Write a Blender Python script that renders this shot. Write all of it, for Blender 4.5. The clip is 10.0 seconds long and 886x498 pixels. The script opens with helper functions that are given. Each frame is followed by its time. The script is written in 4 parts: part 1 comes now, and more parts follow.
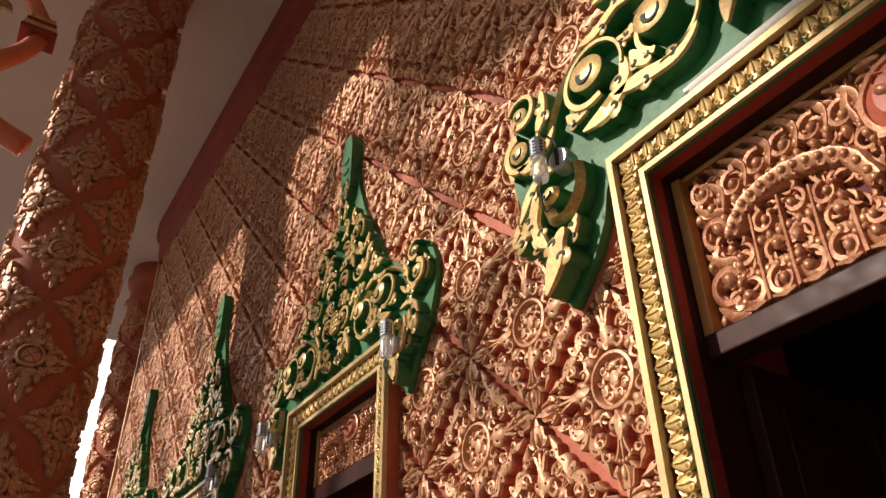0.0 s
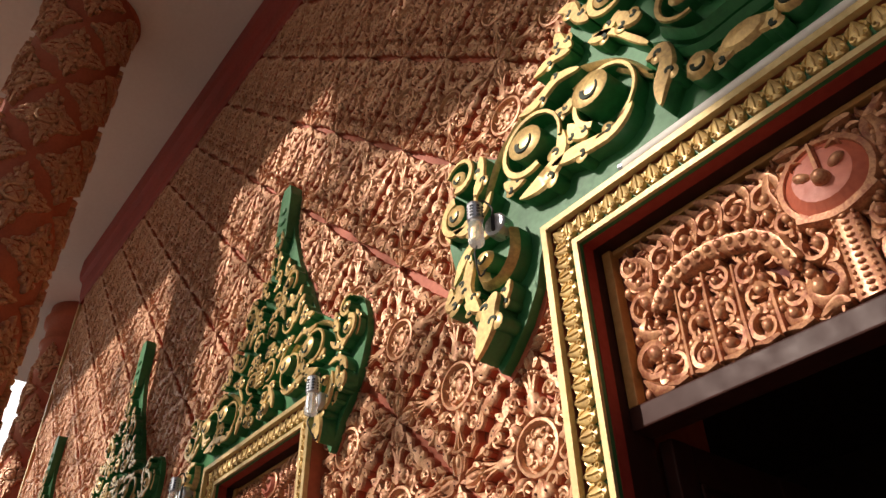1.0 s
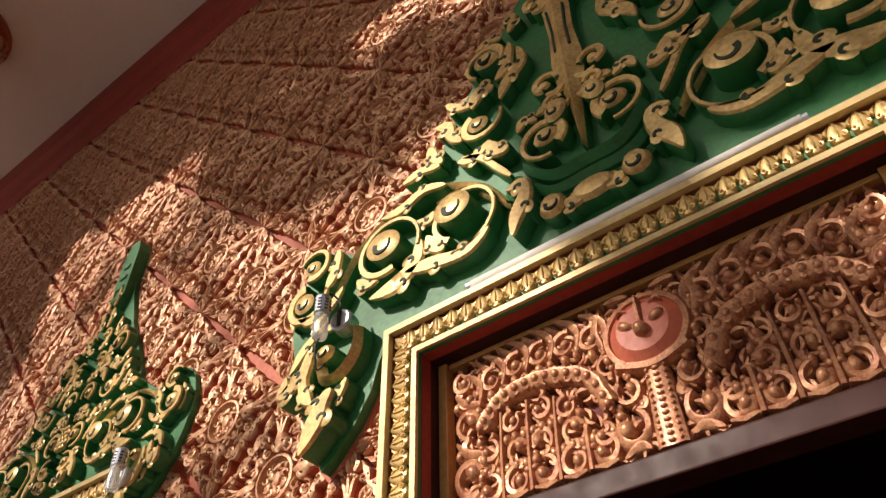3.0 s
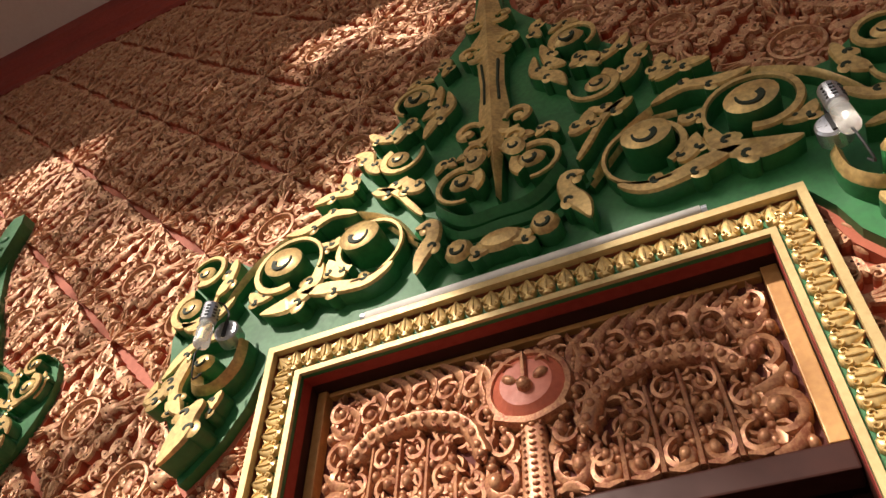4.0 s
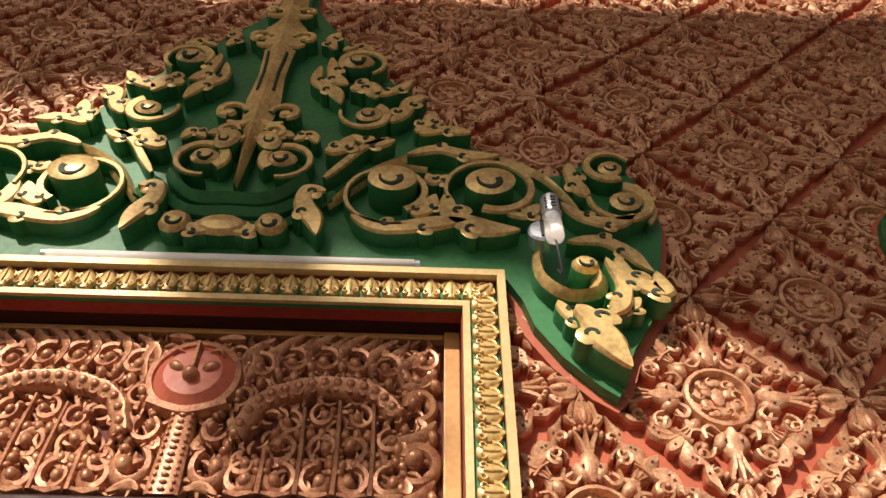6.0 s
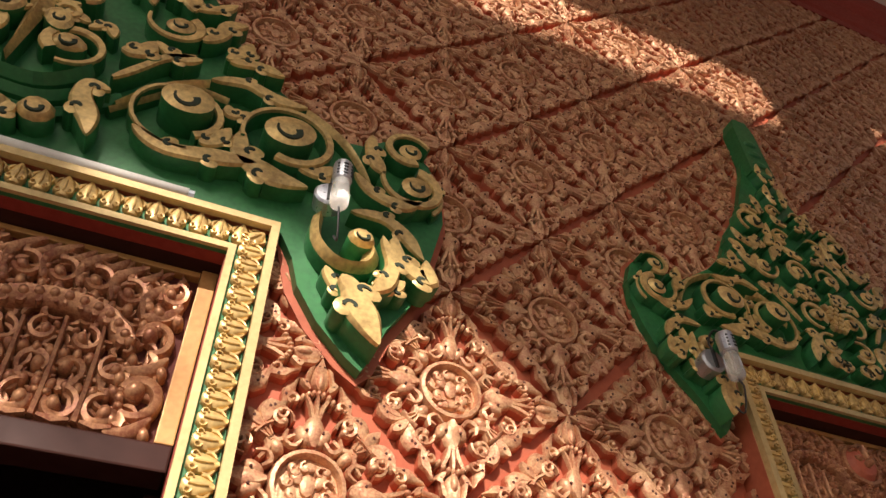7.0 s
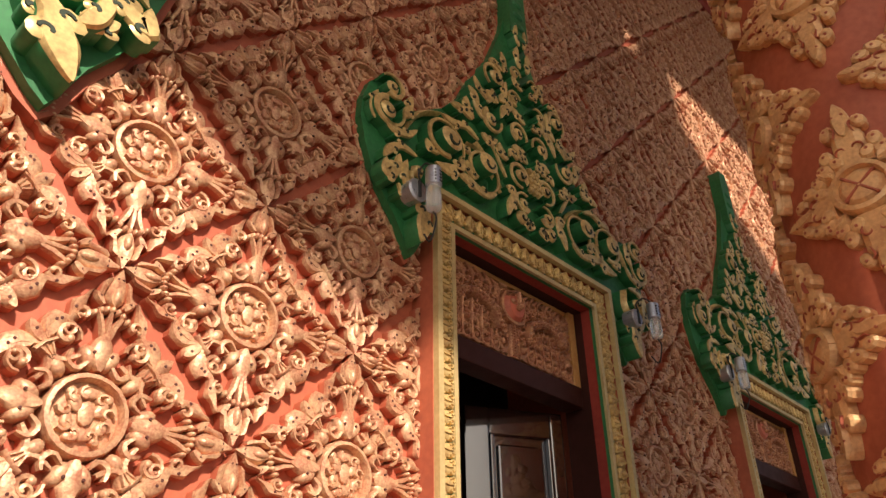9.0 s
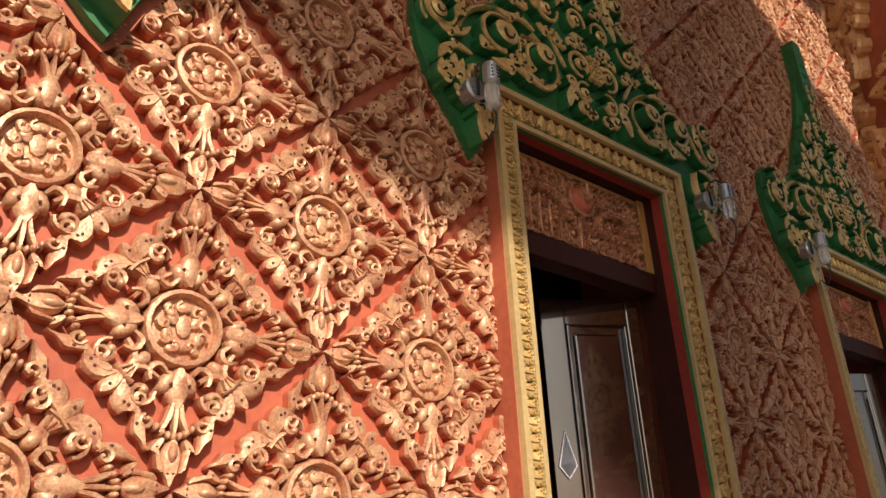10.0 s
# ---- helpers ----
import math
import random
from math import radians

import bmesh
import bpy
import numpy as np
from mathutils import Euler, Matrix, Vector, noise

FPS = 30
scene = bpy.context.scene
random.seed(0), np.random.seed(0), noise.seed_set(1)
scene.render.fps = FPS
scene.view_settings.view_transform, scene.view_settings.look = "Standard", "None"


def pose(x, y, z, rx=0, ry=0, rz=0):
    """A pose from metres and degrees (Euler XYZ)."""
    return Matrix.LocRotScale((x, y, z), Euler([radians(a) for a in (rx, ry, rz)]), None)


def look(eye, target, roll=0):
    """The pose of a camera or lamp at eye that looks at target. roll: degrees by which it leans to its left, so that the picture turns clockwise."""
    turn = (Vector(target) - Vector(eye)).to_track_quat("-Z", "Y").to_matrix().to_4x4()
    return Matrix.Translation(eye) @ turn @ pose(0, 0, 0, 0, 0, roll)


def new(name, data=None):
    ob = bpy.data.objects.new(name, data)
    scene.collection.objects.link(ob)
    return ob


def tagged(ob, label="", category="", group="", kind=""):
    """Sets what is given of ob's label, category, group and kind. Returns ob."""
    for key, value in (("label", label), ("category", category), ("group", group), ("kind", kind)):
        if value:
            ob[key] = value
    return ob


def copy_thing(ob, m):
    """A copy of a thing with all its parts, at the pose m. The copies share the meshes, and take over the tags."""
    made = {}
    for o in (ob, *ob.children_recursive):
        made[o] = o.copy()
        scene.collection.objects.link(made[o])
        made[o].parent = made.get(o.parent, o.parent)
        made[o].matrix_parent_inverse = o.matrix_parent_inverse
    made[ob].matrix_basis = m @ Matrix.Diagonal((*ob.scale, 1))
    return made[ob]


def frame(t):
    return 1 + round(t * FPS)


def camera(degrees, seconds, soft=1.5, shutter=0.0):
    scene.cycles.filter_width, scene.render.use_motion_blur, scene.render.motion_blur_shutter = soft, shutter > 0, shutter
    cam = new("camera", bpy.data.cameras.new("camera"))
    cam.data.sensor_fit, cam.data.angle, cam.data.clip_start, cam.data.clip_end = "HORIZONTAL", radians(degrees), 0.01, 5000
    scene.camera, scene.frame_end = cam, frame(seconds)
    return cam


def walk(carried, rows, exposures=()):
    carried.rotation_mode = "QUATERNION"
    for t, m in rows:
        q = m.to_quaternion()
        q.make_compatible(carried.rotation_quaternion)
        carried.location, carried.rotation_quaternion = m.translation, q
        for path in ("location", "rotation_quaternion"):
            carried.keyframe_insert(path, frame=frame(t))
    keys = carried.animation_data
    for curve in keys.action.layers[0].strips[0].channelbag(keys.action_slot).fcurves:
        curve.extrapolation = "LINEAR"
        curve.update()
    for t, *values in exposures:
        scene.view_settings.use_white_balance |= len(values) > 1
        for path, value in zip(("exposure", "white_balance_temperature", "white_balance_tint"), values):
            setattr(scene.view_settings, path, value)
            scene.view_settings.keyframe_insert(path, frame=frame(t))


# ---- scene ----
cam = camera(60.45, 10.0, 1.5)
PATH = [
    (0.0, 0.447, -1.476, 1.506, 122.81, 0.95, 57.62),
    (0.5, 0.449, -1.467, 1.512, 124.92, 1.30, 54.87),
    (1.0, 0.455, -1.475, 1.519, 126.88, 1.11, 51.85),
    (1.5, 0.463, -1.480, 1.523, 128.80, 1.12, 48.99),
    (2.0, 0.476, -1.478, 1.524, 130.60, 1.22, 45.08),
    (2.5, 0.494, -1.480, 1.528, 131.90, 1.43, 41.40),
    (2.7, 0.509, -1.495, 1.531, 132.29, 1.37, 40.19),
    (3.8, 0.513, -1.482, 1.529, 135.63, -1.03, 28.17),
    (4.0, 0.504, -1.501, 1.525, 135.83, -0.77, 25.67),
    (4.5, 0.511, -1.496, 1.528, 136.46, -0.30, 20.31),
    (5.0, 0.511, -1.496, 1.527, 136.74, -0.68, 18.62),
    (5.5, 0.524, -1.494, 1.529, 136.95, -1.21, 13.40),
    (6.0, 0.556, -1.509, 1.519, 136.92, -0.30, -2.13),
    (6.2, 0.570, -1.505, 1.524, 136.84, 0.33, -7.99),
    (7.3, 0.603, -1.515, 1.518, 133.60, 0.76, -25.21),
    (7.5, 0.605, -1.529, 1.514, 133.30, 1.09, -25.89),
    (8.0, 0.619, -1.547, 1.505, 131.66, 1.61, -33.71),
    (8.5, 0.662, -1.532, 1.483, 127.02, 0.69, -44.28),
    (9.0, 0.687, -1.530, 1.473, 120.62, 0.66, -46.69),
    (9.5, 0.692, -1.535, 1.453, 117.50, 2.18, -43.37),
    (10.0, 0.680, -1.542, 1.447, 113.65, 2.44, -40.03),
]
walk(cam, [(t, pose(x, y, z, rx, ry, rz)) for t, x, y, z, rx, ry, rz in PATH],
     [(0.0, -0.10), (2.7, 0.08), (4.0, 0.12), (6.0, 0.14), (7.5, 0.49), (8.5, 0.58), (9.2, 0.46), (10.0, 0.24)])

# ---- light: low warm afternoon sun, open sky beyond the porch ----
SUN_TRAVEL = Vector((0.42, 1.0, -0.62)).normalized()
sky_world = bpy.data.worlds.new("sky")
scene.world = sky_world
sky_world.use_nodes = True
nt = sky_world.node_tree
bgn = nt.nodes["Background"]
skyn = nt.nodes.new("ShaderNodeTexSky")
skyn.sky_type = "NISHITA"
skyn.sun_disc = False
skyn.sun_elevation = math.asin(-SUN_TRAVEL.z)
skyn.sun_rotation = math.atan2(-SUN_TRAVEL.x, -SUN_TRAVEL.y)
skyn.air_density, skyn.dust_density = 1.0, 3.0
nt.links.new(skyn.outputs[0], bgn.inputs[0])
bgn.inputs[1].default_value = 0.053
sun_data = bpy.data.lights.new("sun", "SUN")
sun_data.energy, sun_data.angle, sun_data.color = 5.2, radians(0.7), (1.0, 0.87, 0.76)
sun = new("sun", sun_data)
sun.matrix_world = look(-SUN_TRAVEL * 30, (0, 0, 0))


# ---- materials ----
def material(name, base, dark, rough=0.5, metal=0.0, scale=6.0, fine=60.0, bump=0.15, amount=0.5):
    """Painted surface: base colour broken by a coarse stain and a fine grain, with relief and uneven gloss."""
    m = bpy.data.materials.new(name)
    m.use_nodes = True
    t = m.node_tree
    b = t.nodes["Principled BSDF"]
    co = t.nodes.new("ShaderNodeTexCoord")
    geo = t.nodes.new("ShaderNodeObjectInfo")
    shift = t.nodes.new("ShaderNodeVectorMath")
    shift.operation = "MULTIPLY_ADD"
    shift.inputs[1].default_value = (37, 53, 71)
    comb = t.nodes.new("ShaderNodeCombineXYZ")
    for k in range(3):
        t.links.new(geo.outputs["Random"], comb.inputs[k])
    t.links.new(comb.outputs[0], shift.inputs[0])
    t.links.new(co.outputs["Object"], shift.inputs[2])
    n1 = t.nodes.new("ShaderNodeTexNoise")
    n1.inputs["Scale"].default_value, n1.inputs["Detail"].default_value = scale, 6
    n2 = t.nodes.new("ShaderNodeTexNoise")
    n2.inputs["Scale"].default_value, n2.inputs["Detail"].default_value = fine, 4
    t.links.new(shift.outputs[0], n1.inputs["Vector"])
    t.links.new(shift.outputs[0], n2.inputs["Vector"])
    add = t.nodes.new("ShaderNodeMath")
    add.operation = "MULTIPLY_ADD"
    add.inputs[1].default_value = 0.55
    t.links.new(n2.outputs[0], add.inputs[0])
    half = t.nodes.new("ShaderNodeMath")
    half.operation = "MULTIPLY"
    half.inputs[1].default_value = 0.55
    t.links.new(n1.outputs[0], half.inputs[0])
    t.links.new(half.outputs[0], add.inputs[2])
    ramp = t.nodes.new("ShaderNodeMapRange")
    ramp.inputs[1].default_value, ramp.inputs[2].default_value = 0.42, 0.68
    t.links.new(add.outputs[0], ramp.inputs[0])
    ramp.inputs[4].default_value = amount
    mix = t.nodes.new("ShaderNodeMix")
    mix.data_type = "RGBA"
    t.links.new(ramp.outputs[0], mix.inputs["Factor"])
    mix.inputs["A"].default_value = (*base, 1)
    mix.inputs["B"].default_value = (*dark, 1)
    t.links.new(mix.outputs["Result"], b.inputs["Base Color"])
    rr = t.nodes.new("ShaderNodeMapRange")
    rr.inputs[3].default_value, rr.inputs[4].default_value = max(rough - 0.12, 0.05), min(rough + 0.15, 1)
    t.links.new(n2.outputs[0], rr.inputs[0])
    t.links.new(rr.outputs[0], b.inputs["Roughness"])
    b.inputs["Metallic"].default_value = metal
    bp = t.nodes.new("ShaderNodeBump")
    bp.inputs["Strength"].default_value, bp.inputs["Distance"].default_value = bump, 0.004
    t.links.new(add.outputs[0], bp.inputs["Height"])
    t.links.new(bp.outputs[0], b.inputs["Normal"])
    return m


RED = material("red_plaster", (0.46, 0.118, 0.054), (0.28, 0.060, 0.034), 0.6, 0, 3, 45, 0.3)
RED_DARK = material("dark_red_paint", (0.30, 0.032, 0.018), (0.20, 0.02, 0.013), 0.68, 0, 3, 45, 0.2)
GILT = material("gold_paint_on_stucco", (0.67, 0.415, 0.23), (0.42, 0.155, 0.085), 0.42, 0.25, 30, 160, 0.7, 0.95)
# Brighter gilt for the right column, with its bounced light put into the colour.
LIT_COLUMN_GILT = material("bounce_lit_gold_on_plaster", (0.82, 0.50, 0.22), (0.56, 0.28, 0.12), 0.42, 0.15, 14, 90, 0.4, 0.8)
GOLD = material("gold_paint", (0.80, 0.58, 0.235), (0.36, 0.22, 0.085), 0.33, 0.3, 10, 70, 0.2, 0.8)
GOLD_RIM = material("gold_fillet", (0.62, 0.47, 0.22), (0.42, 0.29, 0.12), 0.42, 0.25, 8, 70, 0.2, 0.6)
GREEN = material("green_gloss_paint", (0.030, 0.185, 0.054), (0.016, 0.095, 0.034), 0.46, 0, 7, 60, 0.2, 0.6)
PANEL_GILT = material("bronze_gold_on_wood", (0.58, 0.30, 0.15), (0.26, 0.075, 0.042), 0.36, 0.3, 30, 150, 0.35, 0.9)
PANEL_RED = material("panel_red", (0.115, 0.018, 0.012), (0.06, 0.010, 0.008), 0.75, 0, 8, 60, 0.2)
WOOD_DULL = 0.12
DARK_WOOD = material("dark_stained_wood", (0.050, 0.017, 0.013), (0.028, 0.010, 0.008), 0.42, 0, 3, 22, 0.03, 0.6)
ORANGE_WOOD = material("gold_painted_wood", (0.58, 0.31, 0.10), (0.40, 0.17, 0.05), 0.45, 0.1, 6, 60, 0.3, 0.6)
CEIL = material("ceiling_plaster", (0.80, 0.70, 0.63), (0.72, 0.61, 0.54), 0.85, 0, 1.5, 30, 0.1, 0.5)
FLOOR = material("terrace_floor", (0.115, 0.095, 0.085), (0.08, 0.065, 0.058), 0.45, 0, 1.0, 25, 0.1, 0.6)
GROUND = material("paved_ground", (0.14, 0.13, 0.12), (0.10, 0.093, 0.087), 0.85, 0, 0.3, 8, 0.3, 0.6)
# Near-black plaster: the darkness of the unlit room is put into its colour.
ROOM_SHADE = material("room_shade_plaster", (0.05, 0.025, 0.018), (0.025, 0.013, 0.01), 0.8, 0, 1, 20, 0.1)
PINK = material("orange_pink_paint", (0.72, 0.22, 0.10), (0.55, 0.14, 0.07), 0.5, 0, 5, 50, 0.2)
SHUTTER = material("polished_dark_shutter", (0.050, 0.022, 0.016), (0.024, 0.010, 0.008), 0.13, 0, 4, 70, 0.02, 0.8)
MASK = material("red_orange_mask_paint", (0.50, 0.13, 0.07), (0.36, 0.08, 0.045), 0.5, 0, 14, 70, 0.3, 0.7)
WHITE = material("white_plastic", (0.82, 0.80, 0.76), (0.66, 0.62, 0.57), 0.4, 0, 9, 70, 0.05, 0.5)
STEEL = material("grey_metal", (0.55, 0.57, 0.62), (0.36, 0.38, 0.42), 0.3, 0.8, 20, 120, 0.1, 0.6)
BLACK = material("black_print", (0.02, 0.02, 0.02), (0.03, 0.03, 0.03), 0.6)
LEAF = material("tree_leaf", (0.05, 0.09, 0.025), (0.03, 0.055, 0.018), 0.55, 0, 4, 30, 0.1)
HOOK = material("dark_green_incised_line", (0.022, 0.038, 0.018), (0.014, 0.022, 0.012), 0.7)
# Dark brown-red that paints in the shade inside small drilled holes.
HOLE_SHADE = material("painted_hole_shade", (0.10, 0.028, 0.018), (0.06, 0.018, 0.012), 0.8)
BARK = material("tree_bark", (0.16, 0.11, 0.08), (0.08, 0.055, 0.04), 0.9, 0, 5, 40, 0.6)
BLOCKER_RED = material("blocker_red", (0.35, 0.11, 0.05), (0.22, 0.07, 0.03), 0.6, 0, 3, 30, 0.3)
SHUTTER.node_tree.nodes["Principled BSDF"].inputs["Coat Weight"].default_value = 1.0
SHUTTER.node_tree.nodes["Principled BSDF"].inputs["Coat IOR"].default_value = 2.0
SHUTTER.node_tree.nodes["Principled BSDF"].inputs["Specular IOR Level"].default_value = 1.0
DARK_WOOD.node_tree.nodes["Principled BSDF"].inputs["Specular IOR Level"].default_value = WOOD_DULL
CLEAR = bpy.data.materials.new("clear_lamp_glass")
CLEAR.use_nodes = True
cb = CLEAR.node_tree.nodes["Principled BSDF"]
cb.inputs["Base Color"].default_value = (0.93, 0.92, 0.88, 1)
cb.inputs["Roughness"].default_value = 0.16
cb.inputs["Transmission Weight"].default_value = 0.75
cb.inputs["IOR"].default_value = 1.45


# ---- mesh helpers ----
class Geo:
    """Vertices, faces and face materials, gathered before they become one mesh. In-plane x and z; y is depth."""

    def __init__(self):
        self.v, self.f, self.m = [], [], []

    def add(self, pts, faces, mats):
        o = len(self.v)
        self.v += [tuple(p) for p in pts]
        self.f += [tuple(o + i for i in q) for q in faces]
        self.m += mats
        return self

    def merge(self, g, fn, flip=False):
        o = len(self.v)
        self.v += [tuple(fn(*p)) for p in g.v]
        self.f += [tuple(o + i for i in (reversed(q) if flip else q)) for q in g.f]
        self.m += g.m
        return self

    def mirrored(self):
        g = Geo()
        g.merge(self, lambda x, y, z: (x, y, z))
        g.merge(self, lambda x, y, z: (-x, y, z), True)
        return g

    def ribbon(self, path, width, y0, y1, flat=True, side=0, top=1):
        """A strip of relief along a path, from the ground at y0 to its face at y1."""
        n = len(path)
        prof = [(1, 0), (0.96, 0.62), (0, 1), (-0.96, 0.62), (-1, 0)] if flat == "ridge" else [(1, 0), (1, 0.86), (0.74, 1), (-0.74, 1), (-1, 0.86), (-1, 0)] if flat else [(1, 0), (0.93, 0.7), (0.55, 1), (-0.5, 0.94), (-0.93, 0.62), (-1, 0)]
        mats = [side] + [top] * (len(prof) - 3) + [side]
        k = len(prof)
        pts = []
        for i, (x, z) in enumerate(path):
            a, b = path[max(i - 1, 0)], path[min(i + 1, n - 1)]
            dx, dz = b[0] - a[0], b[1] - a[1]
            d = math.hypot(dx, dz) or 1e-6
            w = width(i / (n - 1)) / 2 if callable(width) else width / 2
            for s, h in prof:
                pts.append((x - dz / d * s * w, y0 + (y1 - y0) * h, z + dx / d * s * w))
        faces, fm = [], []
        for i in range(n - 1):
            for j in range(k - 1):
                faces.append((i * k + j, i * k + j + 1, (i + 1) * k + j + 1, (i + 1) * k + j))
                fm.append(mats[j])
        faces += [tuple(range(k - 1, -1, -1)), tuple((n - 1) * k + j for j in range(k))]
        fm += [side, side]
        return self.add(pts, faces, fm)

    def dome(self, cx, cz, rx, rz, y0, y1, ang=0, seg=10, wall=0.5, side=0, top=1):
        """A rounded boss: an upright rim and a domed face."""
        rings = [(1, 0), (1, wall), (0.72, wall + (1 - wall) * 0.75)]
        pts, faces, fm = [], [], []
        c, s = math.cos(ang), math.sin(ang)
        for f, h in rings:
            for i in range(seg):
                a = -2 * math.pi * i / seg
                u, w = rx * f * math.cos(a), rz * f * math.sin(a)
                pts.append((cx + u * c - w * s, y0 + (y1 - y0) * h, cz + u * s + w * c))
        pts.append((cx, y1, cz))
        for r in range(2):
            for i in range(seg):
                j = (i + 1) % seg
                faces.append((r * seg + i, (r + 1) * seg + i, (r + 1) * seg + j, r * seg + j))
                fm.append(side if r == 0 else top)
        for i in range(seg):
            faces.append((2 * seg + i, 3 * seg, 2 * seg + (i + 1) % seg))
            fm.append(top)
        return self.add(pts, faces, fm)

    def plate(self, outline, y0, y1, side=0, top=0):
        """A board with the given outline (anticlockwise as seen from the front)."""
        n = len(outline)
        pts = [(x, y0, z) for x, z in outline] + [(x, y1, z) for x, z in outline]
        faces = [(i, (i + 1) % n, n + (i + 1) % n, n + i) for i in range(n)] + [tuple(range(n, 2 * n))]
        return self.add(pts, faces, [side] * n + [top])

    def box(self, x0, x1, y0, y1, z0, z1, mat=0, c=0.0):
        x0, x1, y0, y1, z0, z1 = min(x0, x1), max(x0, x1), min(y0, y1), max(y0, y1), min(z0, z1), max(z0, z1)
        if c:
            bm = bmesh.new()
            bmesh.ops.create_cube(bm, size=1, matrix=Matrix.Translation(((x0 + x1) / 2, (y0 + y1) / 2, (z0 + z1) / 2)) @ Matrix.Diagonal((x1 - x0, y1 - y0, z1 - z0, 1)))
            bmesh.ops.bevel(bm, geom=list(bm.edges), offset=c, segments=2, affect="EDGES", profile=0.6)
            bm.verts.index_update()
            self.add([v.co[:] for v in bm.verts], [[v.index for v in f.verts] for f in bm.faces], [mat] * len(bm.faces))
            bm.free()
            return self
        p = [(x, y, z) for x in (x0, x1) for y in (y0, y1) for z in (z0, z1)]
        return self.add(p, [(0, 1, 3, 2), (4, 6, 7, 5), (0, 4, 5, 1), (2, 3, 7, 6), (0, 2, 6, 4), (1, 5, 7, 3)], [mat] * 6)

    def lathe(self, prof, seg=24, cx=0.0, cy=0.0, mat=0):
        """A turned body about the upright axis at cx, cy."""
        n = len(prof)
        pts = [(cx + r * math.cos(2 * math.pi * i / seg), cy + r * math.sin(2 * math.pi * i / seg), z) for r, z in prof for i in range(seg)]
        faces = [(k * seg + i, k * seg + (i + 1) % seg, (k + 1) * seg + (i + 1) % seg, (k + 1) * seg + i) for k in range(n - 1) for i in range(seg)]
        faces += [tuple(range(seg - 1, -1, -1)), tuple((n - 1) * seg + i for i in range(seg))]
        return self.add(pts, faces, [mat] * len(faces))

    def tube(self, path, radius, seg=8, mat=0):
        """A round bar along a path in space."""
        n = len(path)
        P = [Vector(p) for p in path]
        pts, up = [], Vector((0.13, 0.31, 0.94))
        for i in range(n):
            d = (P[min(i + 1, n - 1)] - P[max(i - 1, 0)]).normalized()
            a = d.cross(up).normalized()
            b = d.cross(a)
            r = radius(i / (n - 1)) if callable(radius) else radius
            pts += [P[i] + r * (math.cos(2 * math.pi * k / seg) * a + math.sin(2 * math.pi * k / seg) * b) for k in range(seg)]
        faces = [(i * seg + k, (i + 1) * seg + k, (i + 1) * seg + (k + 1) % seg, i * seg + (k + 1) % seg) for i in range(n - 1) for k in range(seg)]
        faces += [tuple(range(seg)), tuple((n - 1) * seg + k for k in range(seg - 1, -1, -1))]
        return self.add(pts, faces, [mat] * len(faces))

    def mesh(self, name, mats, smooth=False, crisp=0):
        me = bpy.data.meshes.new(name)
        me.from_pydata(self.v, [], self.f)
        for m in mats:
            me.materials.append(m)
        me.polygons.foreach_set("material_index", self.m)
        if smooth:
            me.polygons.foreach_set("use_smooth", [True] * len(self.f))
        bm = bmesh.new()
        bm.from_mesh(me)
        bmesh.ops.recalc_face_normals(bm, faces=bm.faces)
        bm.to_mesh(me)
        bm.free()
        if crisp:
            me.polygons.foreach_set("use_smooth", [True] * len(self.f))
            me.set_sharp_from_angle(angle=radians(crisp))
        me.update()
        return me


def part(name, g, mats, parent=None, label="", smooth=False):
    ob = new(name, g.mesh(name, mats if isinstance(mats, list) else [mats], smooth) if isinstance(g, Geo) else g)
    if parent is not None:
        ob.parent = parent
    if label:
        ob["label"] = label
    return ob


def root(name, label, category, group="", kind=""):
    return tagged(new(name), label, category, group, kind)


def spiral(cx, cz, r0, r1, a0, a1, n=16, sx=1.0):
    """Points of a spiral from radius r0 at angle a0 to r1 at a1 (degrees)."""
    out = []
    for i in range(n):
        u = i / (n - 1)
        a, r = radians(a0 + (a1 - a0) * u), r0 + (r1 - r0) * u
        out.append((cx + sx * r * math.cos(a), cz + r * math.sin(a)))
    return out


def curve(pts, n=14):
    """A smooth line through the given points."""
    out, m = [], len(pts)
    for k in range(n):
        u = k / (n - 1) * (m - 1)
        i = min(int(u), m - 2)
        f = u - i
        p = [pts[max(i - 1, 0)], pts[i], pts[i + 1], pts[min(i + 2, m - 1)]]
        out.append(tuple(0.5 * (2 * p[1][c] + (p[2][c] - p[0][c]) * f + (2 * p[0][c] - 5 * p[1][c] + 4 * p[2][c] - p[3][c]) * f * f + (3 * p[1][c] - p[0][c] - 3 * p[2][c] + p[3][c]) * f ** 3) for c in range(len(pts[0]))))
    return out


def leafw(w, tip=0.06):
    return lambda u: w * (tip + (1 - tip) * math.sin(math.pi * min(max(u, 0), 1)) ** 0.8)


def taper(w0, w1):
    return lambda u: w0 + (w1 - w0) * u


# ---- plan ----
TOP = 2.940          # top of the window surrounds
MAIN_W, SIDE_W = 0.760, 0.525   # half widths of the middle window and of the narrower ones
BAND = 0.108
FACE = -0.112        # front of the surrounds
WINDOWS = [(-6.99, SIDE_W), (-4.82, SIDE_W), (-2.64, SIDE_W), (0.0, MAIN_W), (2.715, SIDE_W), (4.89, SIDE_W)]
HX, HZ = 0.331, 0.327   # half diagonals of the wall tiles
WALL_L, WALL_R, WALL_TOP = -8.5, 7.4, 7.35
SILL = 0.75

